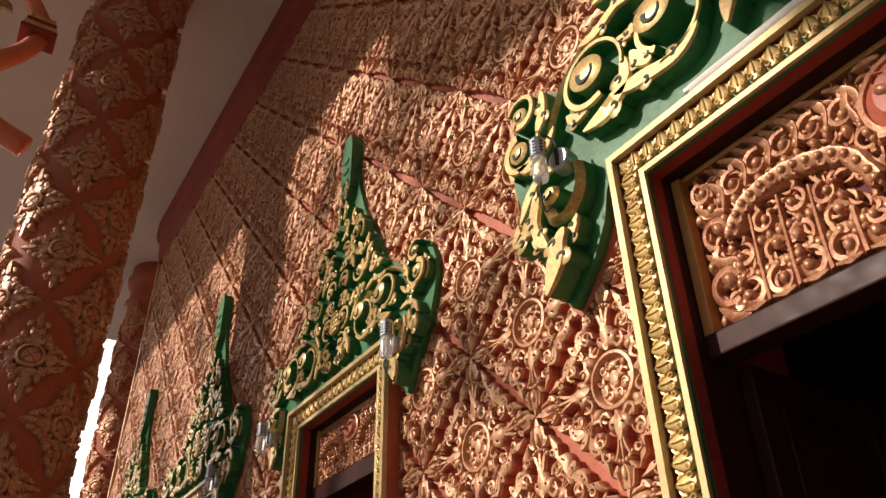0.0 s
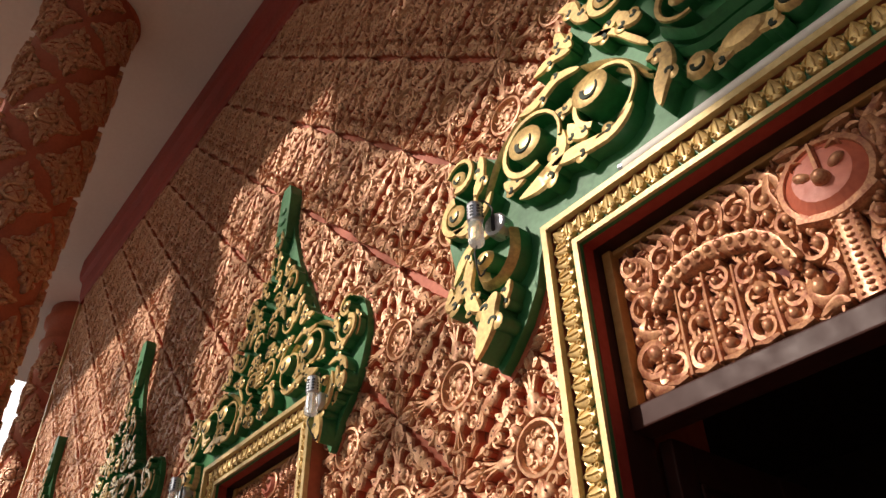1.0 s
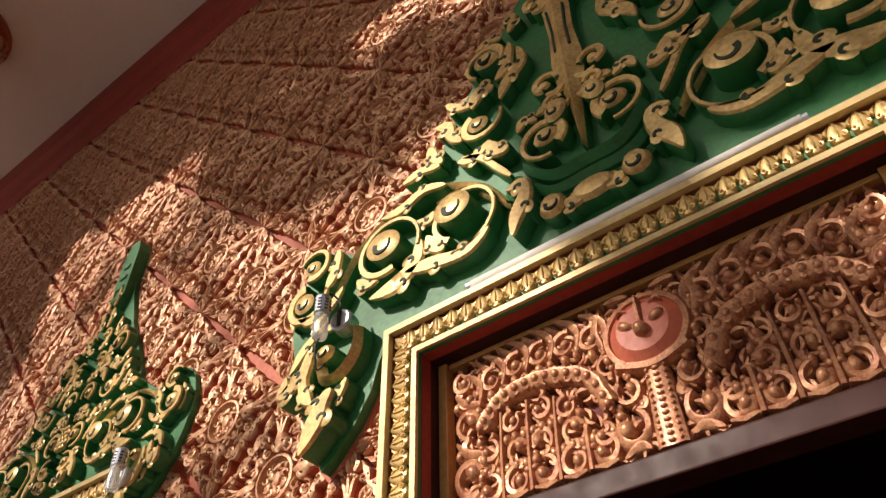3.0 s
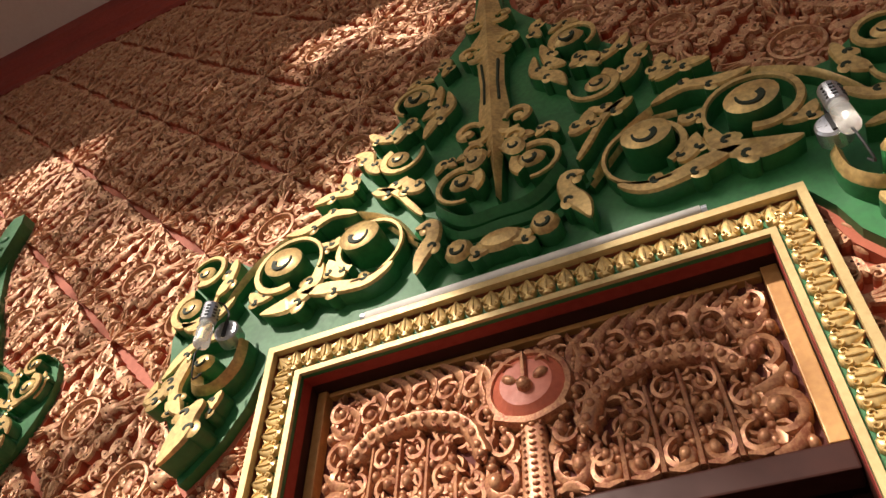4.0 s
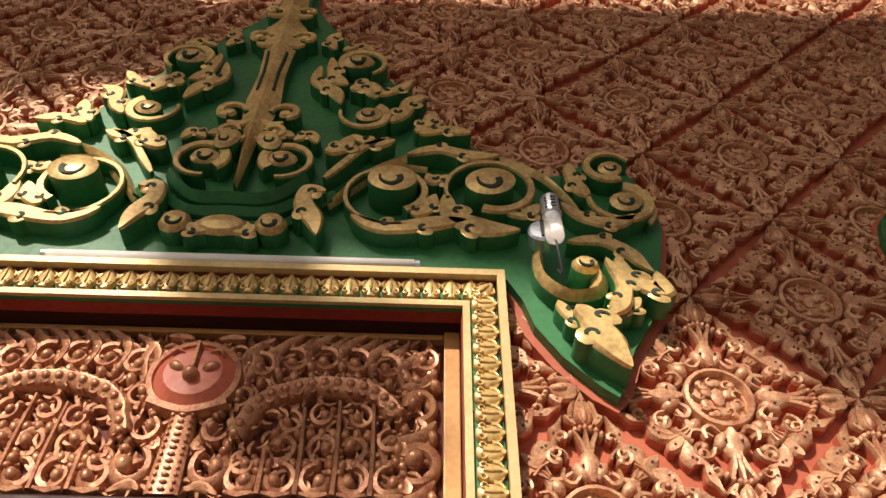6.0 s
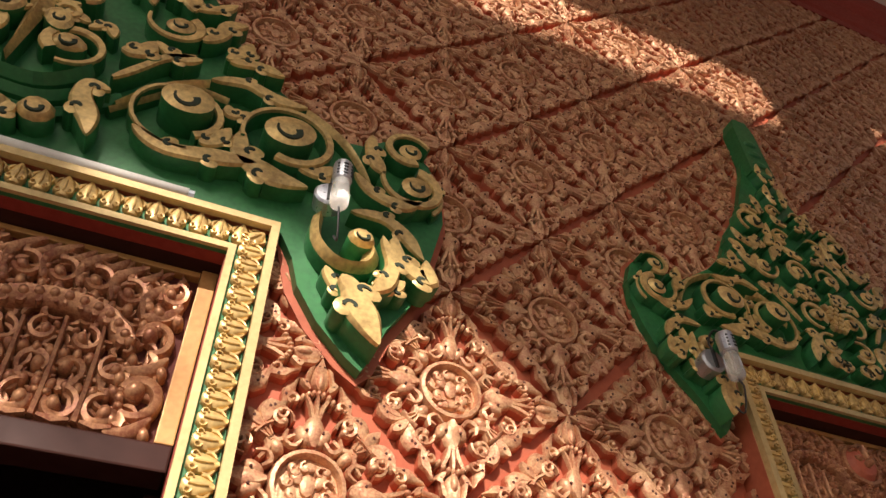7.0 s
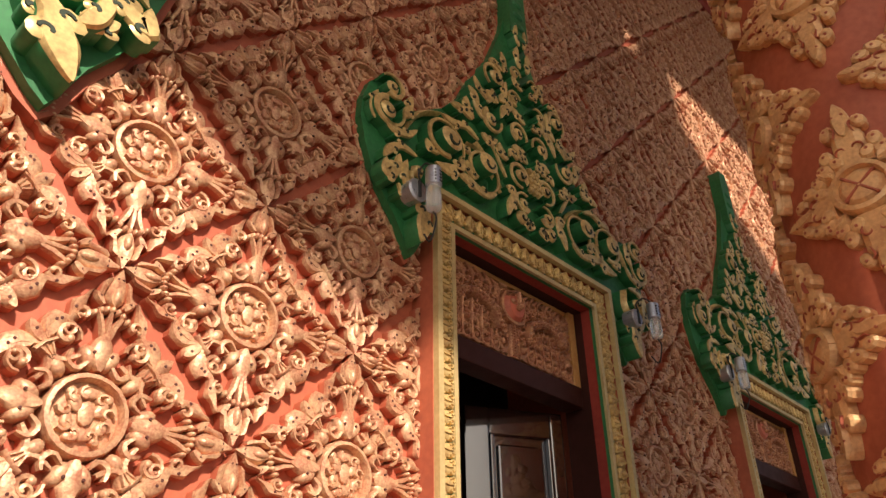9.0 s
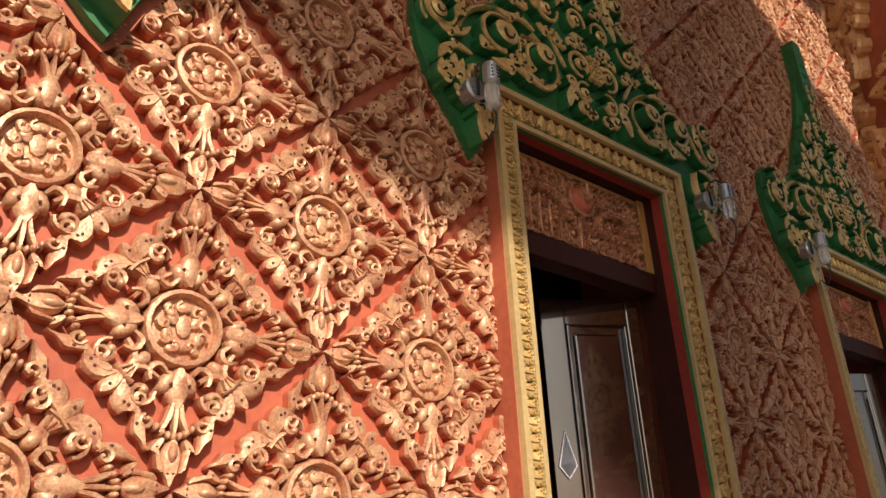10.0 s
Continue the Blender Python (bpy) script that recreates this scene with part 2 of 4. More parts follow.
# ---- the hall's long wall, floor, ceiling ----
wall = Geo()
edges = [WALL_L] + [e for x, w in WINDOWS for e in (x - w + 0.06, x + w - 0.06)] + [WALL_R]
for i in range(0, len(edges), 2):
    wall.box(edges[i], edges[i + 1], 0, 0.42, 0, WALL_TOP)
for x, w in WINDOWS:
    wall.box(x - w + 0.06, x + w - 0.06, 0, 0.42, TOP - 0.06, WALL_TOP)
    wall.box(x - w + 0.06, x + w - 0.06, 0, 0.42, 0, SILL)
wall_front = tagged(part("wall_front", wall, RED), "red plastered temple wall covered with gilded diamond relief tiles", "wall", kind="structure")
tagged(part("wall_end", Geo().box(WALL_L, WALL_L + 0.4, 0.42, 9, 0, WALL_TOP), RED), "plain red plastered end wall of the hall", "wall", kind="structure")
tagged(part("wall_back", Geo().box(WALL_L, WALL_R, 4.2, 4.5, 0, WALL_TOP), ROOM_SHADE), "wall inside the hall, coloured dark for the room's shade", "wall", kind="structure")
tagged(part("wall_right", Geo().box(WALL_R - 0.4, WALL_R, 0.42, 4.2, 0, WALL_TOP), RED), "plain red plastered wall", "wall", kind="structure")
tagged(part("hall_floor", Geo().box(WALL_L + 0.4, WALL_R - 0.4, 0.42, 4.2, -0.1, 0.02), DARK_WOOD), "dark wooden floor inside the hall", "floor", kind="structure")
tagged(part("hall_ceiling", Geo().box(WALL_L + 0.4, WALL_R - 0.4, 0.42, 4.2, 3.6, 3.75), ROOM_SHADE), "ceiling inside the hall, coloured dark for the room's shade", "ceiling", kind="structure")
tagged(part("floor", Geo().box(-17, 13, -4.6, 0, -0.45, 0), FLOOR), "worn beige terrace floor under the porch", "floor", kind="structure")
gr = Geo()
gr.add([(-1500, -1500, -0.46), (1500, -1500, -0.46), (1500, 1500, -0.46), (-1500, 1500, -0.46)], [(0, 1, 2, 3)], [0])
tagged(part("ground", gr, GROUND), "sunlit paved temple court around the terrace", "ground", kind="structure")
haze = bpy.data.materials.new("bright_haze")
haze.use_nodes = True
hb = haze.node_tree.nodes["Principled BSDF"]
hb.inputs["Base Color"].default_value = (0.8, 0.8, 0.8, 1)
hb.inputs["Emission Color"].default_value = (1.0, 0.97, 0.93, 1)
hb.inputs["Emission Strength"].default_value = 2.2
tagged(part("backdrop", Geo().box(-90.2, -90, -40, 60, -0.4, 45), haze), "bright hazy sky beyond the terrace", "backdrop", kind="structure")
CEIL_Z = 7.35
EAVE = -3.63
tagged(part("ceiling", Geo().box(-12.5, 10.5, EAVE, 0.6, CEIL_Z, CEIL_Z + 0.3), CEIL), "plain off-white porch ceiling", "ceiling", kind="structure")


def moulding(x0, x1, prof):
    """A run of moulding: a profile of (y, z) pushed along x."""
    g = Geo()
    n = len(prof)
    g.add([(x, y, z) for x in (x0, x1) for y, z in prof],
          [(i, (i + 1) % n, n + (i + 1) % n, n + i) for i in range(n)] + [tuple(range(n)), tuple(range(2 * n - 1, n - 1, -1))], [0] * (n + 2))
    return g


cornice_prof = [(0.0, 6.70), (-0.035, 6.70), (-0.035, 6.80), (-0.05, 6.84), (-0.065, 7.02), (-0.11, 7.08), (-0.125, 7.15), (-0.125, 7.35), (0.0, 7.35)]
tagged(part("cornice", moulding(WALL_L - 0.06, WALL_R, cornice_prof), RED_DARK), "dark red painted moulded cornice under the ceiling", "cornice", kind="structure")
tagged(part("trim", Geo().box(WALL_L - 0.035, WALL_L + 0.02, -0.035, 0.0, 0.0, 6.70, 0, 0.006), GOLD_RIM), "thin gilded edge strip at the wall's corner", "trim", kind="structure")


# ---- window surrounds with carved transom and shutters ----
def petal_mesh():
    """A lotus petal of the frame's running band: heart-shaped leaf, two curled lips and a bead."""
    g = Geo()
    g.ribbon(curve([(0, -0.034), (0, -0.018), (0, 0.0), (0, 0.018), (0, 0.037)], 9), lambda u: 0.048 * (math.sin(math.pi * (0.06 + 0.90 * u)) ** 0.55) * (1.1 - 0.35 * u), 0, -0.015, False, 0, 0)
    g.ribbon([(0, -0.02), (0, 0.0), (0, 0.024)], leafw(0.009, 0.3), -0.008, -0.020, False, 0, 0)
    for s in (-1, 1):
        g.ribbon(spiral(0.013 * s, -0.020, 0.010, 0.004, 90, 90 - s * 300, 8), 0.006, -0.004, -0.019, False, 0, 0)
        g.ribbon(curve([(0.022 * s, 0.004), (0.024 * s, 0.018), (0.012 * s, 0.030)], 5), leafw(0.010, 0.3), 0, -0.012, False, 0, 0)
    return g


PETAL = Geo().merge(petal_mesh(), lambda x, y, z: (x * 0.95, y * 1.1, z * 0.90))
PETAL_ME = PETAL.mesh("petal", [GOLD], False, 50)


def mitred(half, top, bottom, inset0, inset1, y0, y1):
    """An inverted U of constant section round an opening."""
    g = Geo()
    o, i = inset0, inset1
    out = [(-half + o, bottom), (-half + o, top - o), (half - o, top - o), (half - o, bottom)]
    inn = [(-half + i, bottom), (-half + i, top - i), (half - i, top - i), (half - i, bottom)]
    pts = [(x, y, z) for y in (y0, y1) for x, z in out + inn]
    faces, m = [], []
    for k in range(3):
        faces += [(8 + k, 8 + k + 1, 12 + k + 1, 12 + k), (k, k + 1, 9 + k, 8 + k), (4 + k, 5 + k, 13 + k, 12 + k), (k, k + 1, 5 + k, 4 + k)]
        m += [0] * 4
    faces += [(0, 4, 12, 8), (3, 7, 15, 11)]
    return g.add(pts, faces, m + [0, 0])


def petal_places(w):
    out = []
    n = 27 if w > 0.6 else 18
    mid = BAND / 2
    for k in range(n):
        out.append((-w + 0.085 + (2 * w - 0.17) * k / (n - 1), TOP - mid, 0))
    m = 44
    for k in range(m):
        z = TOP - 0.1 - 0.0478 * k
        out.append((-w + mid, z, -90))
        out.append((w - mid, z, 90))
    out += [(-w + mid, TOP - mid, -45), (w - mid, TOP - mid, 45)]
    return out


def transom():
    """Carved panel: round mask boss in the middle, a bowed garland each side with scrolls hanging below and flames above."""
    ground, relief = Geo(), Geo()
    zb, zt = 2.30, 2.725
    ground.box(-0.6, 0.6, -0.03, 0.02, zb - 0.02, zt + 0.02)
    y0, y1 = -0.031, -0.060
    h = Geo()
    bow = [(0.125, 2.44), (0.165, 2.525), (0.25, 2.565), (0.34, 2.575), (0.43, 2.555), (0.485, 2.50)]

    def curl(x, z, r, a, hand, top=0.0):
        h.ribbon(spiral(x, z, r, r * 0.58, a, a + hand * 285, 14), lambda u: r * (0.40 + 0.42 * u), y0, y1 + top, False)
        e = radians(a + hand * 250)
        h.dome(x + 0.26 * r * math.cos(e), z + 0.26 * r * math.sin(e), r * 0.44, r * 0.52, y0, y1 - 0.010 + top, e, 10, 0.35)
        h.dome(x + 0.95 * r * math.cos(e + 0.9 * hand), z + 0.95 * r * math.sin(e + 0.9 * hand), r * 0.34, r * 0.26, y0, y1 - 0.003 + top, e, 7, 0.45)
        c, s = math.cos(radians(a)), math.sin(radians(a))
        h.ribbon(curve([(x + r * c, z + r * s), (x + 1.30 * r * c - 0.4 * r * s * hand, z + 1.30 * r * s + 0.4 * r * c * hand), (x + 1.6 * r * c - 0.2 * r * s * hand, z + 1.6 * r * s)], 6), leafw(r * 0.62, 0.2), y0, y1 + top, False)

    def seed(x, z, r, a=0.0):
        h.dome(x, z, r * 1.15, r * 1.5, y0, y1 - 0.002, a, 7, 0.35)
    h.ribbon(curve(bow, 22), lambda u: 0.050 + 0.007 * math.sin(u * 50), y0, y1 - 0.014, False)
    line = curve(bow, 16)
    for k in range(16):
        h.dome(line[k][0], line[k][1], 0.013, 0.012, y1, y1 - 0.021, 0, 7, 0.4)
        for q in (-0.013, 0.013):
            h.ribbon(spiral(line[k][0], line[k][1] + q, 0.012, 0.005, 40 * k, 40 * k + 260, 6), 0.009, y1 + 0.01, y1 - 0.012, False)
    # strands hanging below the garland, parted by plain stems
    for k in range(5):
        x = 0.158 + 0.079 * k
        top = (2.415, 2.515, 2.535, 2.530, 2.475)[k]
        hand = -1 if k % 2 else 1
        curl(x, 2.347, 0.036, 90, hand)
        if top > 2.45:
            curl(x + 0.006 * hand, 2.424, 0.033, 250, -hand, 0.004)
        curl(x - 0.004 * hand, top - 0.034, 0.029, 90, hand)
        for dz in (0.0, 0.072, 0.135):
            if 2.385 + dz < top - 0.02:
                seed(x + 0.026, 2.384 + dz, 0.011, 0.4)
                seed(x - 0.026, 2.384 + dz, 0.011, -0.4)
                seed(x, 2.386 + dz, 0.010)
        if k < 4:
            h.ribbon(curve([(x + 0.0395, 2.312), (x + 0.0395, 2.40), (x + 0.033, top)], 8), taper(0.018, 0.012), y0, y1 - 0.003, False)
        h.ribbon([(x - 0.030, 2.314), (x, 2.309), (x + 0.030, 2.314)], leafw(0.022, 0.4), y0, y1 - 0.004, False)
    # flames above it
    for k in range(6):
        x = 0.150 + 0.076 * k
        z = (2.632, 2.648, 2.652, 2.650, 2.636, 2.606)[k]
        curl(x, z, 0.034, 120, -1, 0.002)
        h.ribbon(curve([(x - 0.036, z - 0.034), (x - 0.044, z + 0.02), (x - 0.018, z + 0.052), (x + 0.02, z + 0.074)], 9), leafw(0.030, 0.25), y0, y1, False)
        h.ribbon(curve([(x + 0.004, z + 0.036), (x + 0.028, z + 0.048), (x + 0.050, z + 0.072)], 6), leafw(0.026, 0.25), y0, y1 + 0.004, False)
        seed(x + 0.040, z - 0.014, 0.012, 0.4)
        seed(x + 0.004, z - 0.044, 0.012)
        seed(x - 0.030, z - 0.045, 0.010)
        seed(x + 0.034, z + 0.020, 0.010)
    # end scrolls
    curl(0.533, 2.395, 0.050, -120, 1)
    curl(0.530, 2.535, 0.042, -90, 1)
    curl(0.545, 2.655, 0.032, 90, -1)
    for dz in (2.325, 2.465, 2.60):
        h.ribbon(curve([(0.49, dz - 0.02), (0.535, dz - 0.012), (0.572, dz + 0.025)], 6), leafw(0.036, 0.25), y0, y1, False)
        seed(0.500, dz + 0.010, 0.013, 0.5)
        seed(0.566, dz - 0.008, 0.012, 0.3)
    # by the middle post
    curl(0.088, 2.372, 0.046, 120, 1)
    curl(0.076, 2.460, 0.034, 40, -1)
    curl(0.118, 2.545, 0.028, 250, 1)
    seed(0.112, 2.425, 0.013, 0.4)
    seed(0.050, 2.418, 0.011)
    h.ribbon(curve([(0.118, 2.59), (0.136, 2.64), (0.112, 2.70)], 8), leafw(0.036, 0.2), y0, y1, False)
    h.ribbon(curve([(0.05, 2.316), (0.075, 2.330), (0.115, 2.31)], 7), leafw(0.030, 0.2), y0, y1, False)
    h.ribbon(curve([(0.03, 2.700), (0.065, 2.708), (0.095, 2.705)], 7), leafw(0.024, 0.2), y0, y1, False)
    # low sprigs between the scrolls
    rf = random.Random(8)
    for i in range(19):
        for j in range(15):
            x, z, a = 0.05 + 0.028 * i + rf.uniform(-0.008, 0.008), 2.315 + 0.028 * j + rf.uniform(-0.008, 0.008), rf.uniform(0, 6.28)
            c, s = math.cos(a) * 0.017, math.sin(a) * 0.017
            h.ribbon(curve([(x - c, z - s), (x - 0.4 * s, z + 0.4 * c), (x + c, z + s)], 5), leafw(0.015, 0.25), y0, y1 + rf.uniform(0.006, 0.014), False)
    relief.merge(h.mirrored(), lambda x, y, z: (x, y, z))
    # middle post and mask boss
    relief.ribbon([(0, 2.305), (0, 2.38), (0, 2.46), (0, 2.50)], taper(0.072, 0.052), y0, y1 - 0.004)
    for k in range(12):
        relief.dome(0, 2.315 + k * 0.0155, 0.009, 0.005, y1 - 0.004, y1 - 0.010, 0, 7, 0.5)
        for s in (-1, 1):
            relief.dome(s * 0.022, 2.315 + k * 0.0155, 0.005, 0.005, y1 - 0.002, y1 - 0.009, 0, 6, 0.5)
    relief.ribbon(spiral(0, 2.585, 0.092, 0.092, -50, 230, 30, 1.12), 0.024, y0, y1 - 0.012, False)
    for k in range(25):
        a = radians(-50 + 280 * k / 24)
        relief.dome(1.12 * 0.108 * math.cos(a), 2.585 + 0.108 * math.sin(a), 0.011, 0.011, y0, y1, 0, 6)
    relief.ribbon(curve([(-0.09, 2.52), (0, 2.495), (0.09, 2.52)], 10), 0.026, y0, y1 - 0.014, False)
    mask = Geo()
    mask.dome(0, 2.585, 0.094, 0.084, -0.031, -0.088, 0, 24, 0.6, 0, 0)
    # gilt brow, eyes, snout and moustache strokes on the boss
    for s in (-1, 1):
        relief.dome(s * 0.040, 2.597, 0.024, 0.013, -0.065, -0.096, s * 0.45, 9, 0.5)
        relief.ribbon(curve([(s * 0.03, 2.635), (s * 0.05, 2.645), (s * 0.06, 2.632)], 6), leafw(0.010, 0.3), -0.06, -0.088, False)
    relief.dome(0, 2.572, 0.022, 0.018, -0.065, -0.110, 0, 10, 0.4)
    relief.ribbon([(0, 2.66), (0, 2.63), (0, 2.59)], taper(0.012, 0.02), -0.06, -0.098, False)
    return ground, relief, mask


def window_surround(lz, w, beam):
    """A window of half width w: lz is the top of its crossbeam, beam the beam's height."""
    r = root("window_surround", "wide gilt and green window surround with a carved gold transom panel" if w > 0.6 else "narrow gilt and green window surround with a carved gold transom panel", "window surround", "windows of the hall")
    low = SILL - 0.1
    part("frame_side", mitred(w + 0.004, TOP + 0.004, low, 0.0, 0.02, 0.0, FACE + 0.022), RED, r, "red painted outer side of the frame")
    part("frame_body", mitred(w - 0.02, TOP - 0.02, low, 0.0, BAND - 0.02, 0.0, FACE + 0.036), GREEN, r, "green painted frame body")
    part("outer_fillet", mitred(w + 0.002, TOP + 0.002, low, 0.0, 0.021, FACE + 0.022, FACE), GOLD_RIM, r, "flat gold outer fillet")
    part("inner_fillet", mitred(w - 0.002, TOP - 0.002, low, BAND - 0.020, BAND - 0.002, FACE + 0.036, FACE + 0.024), GOLD_RIM, r, "flat gold inner fillet")
    part("reveal", mitred(w - BAND + 0.02, TOP - BAND + 0.02, low, 0.004, 0.022, FACE + 0.05, -0.022), RED_DARK, r, "bright red painted reveal")
    wide, top = w - BAND - 0.003, TOP - BAND - 0.004
    ground, relief, mask = transom()
    kz = (2.812 - lz) / 0.425
    kx = (wide - 0.030) / 0.60
    fit = lambda x, y, z: (x * kx, y * 1.22 + 0.086, lz + (z - 2.30) * kz)
    ground, relief, mask = Geo().merge(ground, fit), Geo().merge(relief, fit), Geo().merge(mask, fit)
    pan = part("transom_panel", ground, PANEL_RED, r, "carved red and gold transom panel")
    part("carving", relief.mesh("carving", [PANEL_GILT, PANEL_GILT], False, 55), PANEL_GILT, pan)
    part("round_boss", mask, MASK, pan, "round orange-red painted boss")
    # Dark colour here stands in for the shadow band behind the red reveal.
    part("inner_reveal", mitred(wide + 0.028, top + 0.028, low, 0.0, 0.026, -0.021, 0.052), DARK_WOOD, r, "inner reveal coloured dark for the shade under the frame")
    for x0, x1 in ((-wide, -wide + 0.030), (wide - 0.040, wide)):
        part("side_batten", Geo().box(x0, x1, 0.012, 0.07, lz + 0.001, top, 0, 0.003), ORANGE_WOOD, r, "gold painted wooden batten beside the panel")
    part("top_batten", Geo().box(-wide + 0.031, wide - 0.041, 0.024, 0.07, 2.812, top, 0, 0.003), ORANGE_WOOD, r)
    part("lintel", Geo().box(-wide, wide, 0.010, 0.095, lz - beam, lz, 0, 0.005), DARK_WOOD, r, "dark varnished wooden crossbeam")
    part("jamb", mitred(wide + 0.05, top + 0.05, low, 0.0, 0.045, 0.054, 0.10), DARK_WOOD, r, "dark wooden inner jamb")
    part("sill", Geo().box(-w + BAND, w - BAND, FACE - 0.04, 0.3, SILL - 0.1, SILL, 0, 0.008), RED_DARK, r)
    return r


def add_petals(r, w):
    for x, z, turn in petal_places(w):
        q = part("petal", PETAL_ME, GOLD, r)
        q.matrix_basis = pose(x, FACE + 0.036, z, 0, turn, 0)


def add_petal_band(r, w):
    g = Geo()
    for x, z, turn in petal_places(w):
        c, s = math.cos(radians(turn)), math.sin(radians(turn))
        g.merge(PETAL, lambda a, y, d: (x + a * c + d * s, FACE + 0.036 + y, z - a * s + d * c))
    tagged(part("petal_band", g, GOLD, r, "row of small gilt lotus petals"), kind="stuff")


def leaf_panel(wd, z1):
    """One shutter leaf's members, hinged at x = 0 and reaching to x = wd."""
    z0 = SILL + 0.01
    e = 0.24 * wd
    out = []
    for x0, x1 in ((0, 0.13 * wd), (wd - e, wd)):
        out.append(("stile", Geo().box(x0, x1, -0.022, 0.02, z0, z1, 0, 0.006)))
    x0, x1 = 0.13 * wd + 0.001, wd - e - 0.001
    for za, zb in ((z0, z0 + 0.12), (1.30, 1.40), (z1 - 0.10, z1)):
        out.append(("rail", Geo().box(x0, x1, -0.02, 0.02, za, zb, 0, 0.004)))
    for za, zb in ((z0 + 0.121, 1.299), (1.401, z1 - 0.101)):
        out.append(("panel", Geo().box(x0, x1, 0.0, 0.012, za, zb)))
        out.append(("raised_field", Geo().box(x0 + 0.035, x1 - 0.035, -0.018, -0.0005, za + 0.035, zb - 0.035, 0, 0.008)))
        for xa in (x0 + 0.002, x1 - 0.016):
            out.append(("bead", Geo().box(xa, xa + 0.014, -0.028, -0.0005, za + 0.002, zb - 0.002, 0, 0.004)))
    return out


LEAF_PARTS = {w: [(nm, g.mesh(nm, [DARK_WOOD if w == MAIN_W else SHUTTER])) for nm, g in leaf_panel(w - BAND - 0.012, top)] for w, top in ((MAIN_W, 2.285), (SIDE_W, 2.425))}
HANDLE = Geo()
HANDLE.plate([(-0.034, 0.0), (0.0, -0.045), (0.034, 0.0), (0.0, 0.125)], -0.022, -0.030)
HANDLE.add([(-0.030, -0.030, 0.0), (0.0, -0.030, -0.040), (0.030, -0.030, 0.0), (0.0, -0.030, 0.118), (0.0, -0.052, 0.008)],
           [(0, 1, 4), (1, 2, 4), (2, 3, 4), (3, 0, 4)], [0] * 4)
HANDLE_ME = HANDLE.mesh("handle", [STEEL])


def shutter(x, y, angle, flip, w):
    s = tagged(new("shutter"), "dark varnished wooden window shutter leaf, ajar behind the frame" if abs(angle) > 20 else "dark polished wooden window shutter leaf with a metal pull", "shutter", "window shutters")
    s.matrix_basis = pose(x, y, 0, 0, 0, angle) @ Matrix.Diagonal((-1 if flip else 1, 1, 1, 1))
    for nm, me in LEAF_PARTS[w]:
        part(nm, me, SHUTTER, s)
    if abs(angle) < 60:
        hnd = part("handle", HANDLE_ME, STEEL, s, "faceted metal pull")
        hnd.matrix_basis = pose(0.88 * (w - BAND - 0.012), 0.0, 1.80)
    return s


# ---- the pediment over each window ----
class Pieces:
    """Carved pieces that stay separate: leaves, scrolls and bosses, each with its cut hook."""

    def __init__(self):
        self.items = []

    def ribbon(self, path, width, y0, y1, name="stem"):
        self.items.append((name, Geo().ribbon(path, width, y0, y1, "ridge" if name == "stem" else True)))

    def dome(self, cx, cz, rx, rz, y0, y1, ang=0, seg=10, wall=0.5):
        g = Geo().dome(cx, cz, rx, rz, y0, y1, ang, seg, wall)
        if rx > 0.024:
            g.ribbon(spiral(cx, cz - rz * 0.15, rx * 0.52, rx * 0.30, 165, 385, 12), lambda u: rx * (0.10 + 0.24 * u), y0 * 0.3 + y1 * 0.7, y1 - 0.0012, True, 2, 2)
        self.items.append(("boss", g))

    def hook(self, x, z, r, a, y1, hand=1):
        self.items[-1][1].ribbon(spiral(x, z, r, r * 0.35, a, a + hand * 230, 8), leafw(0.015, 0.5), y1 + 0.02, y1 - 0.0016, True, 2, 2)


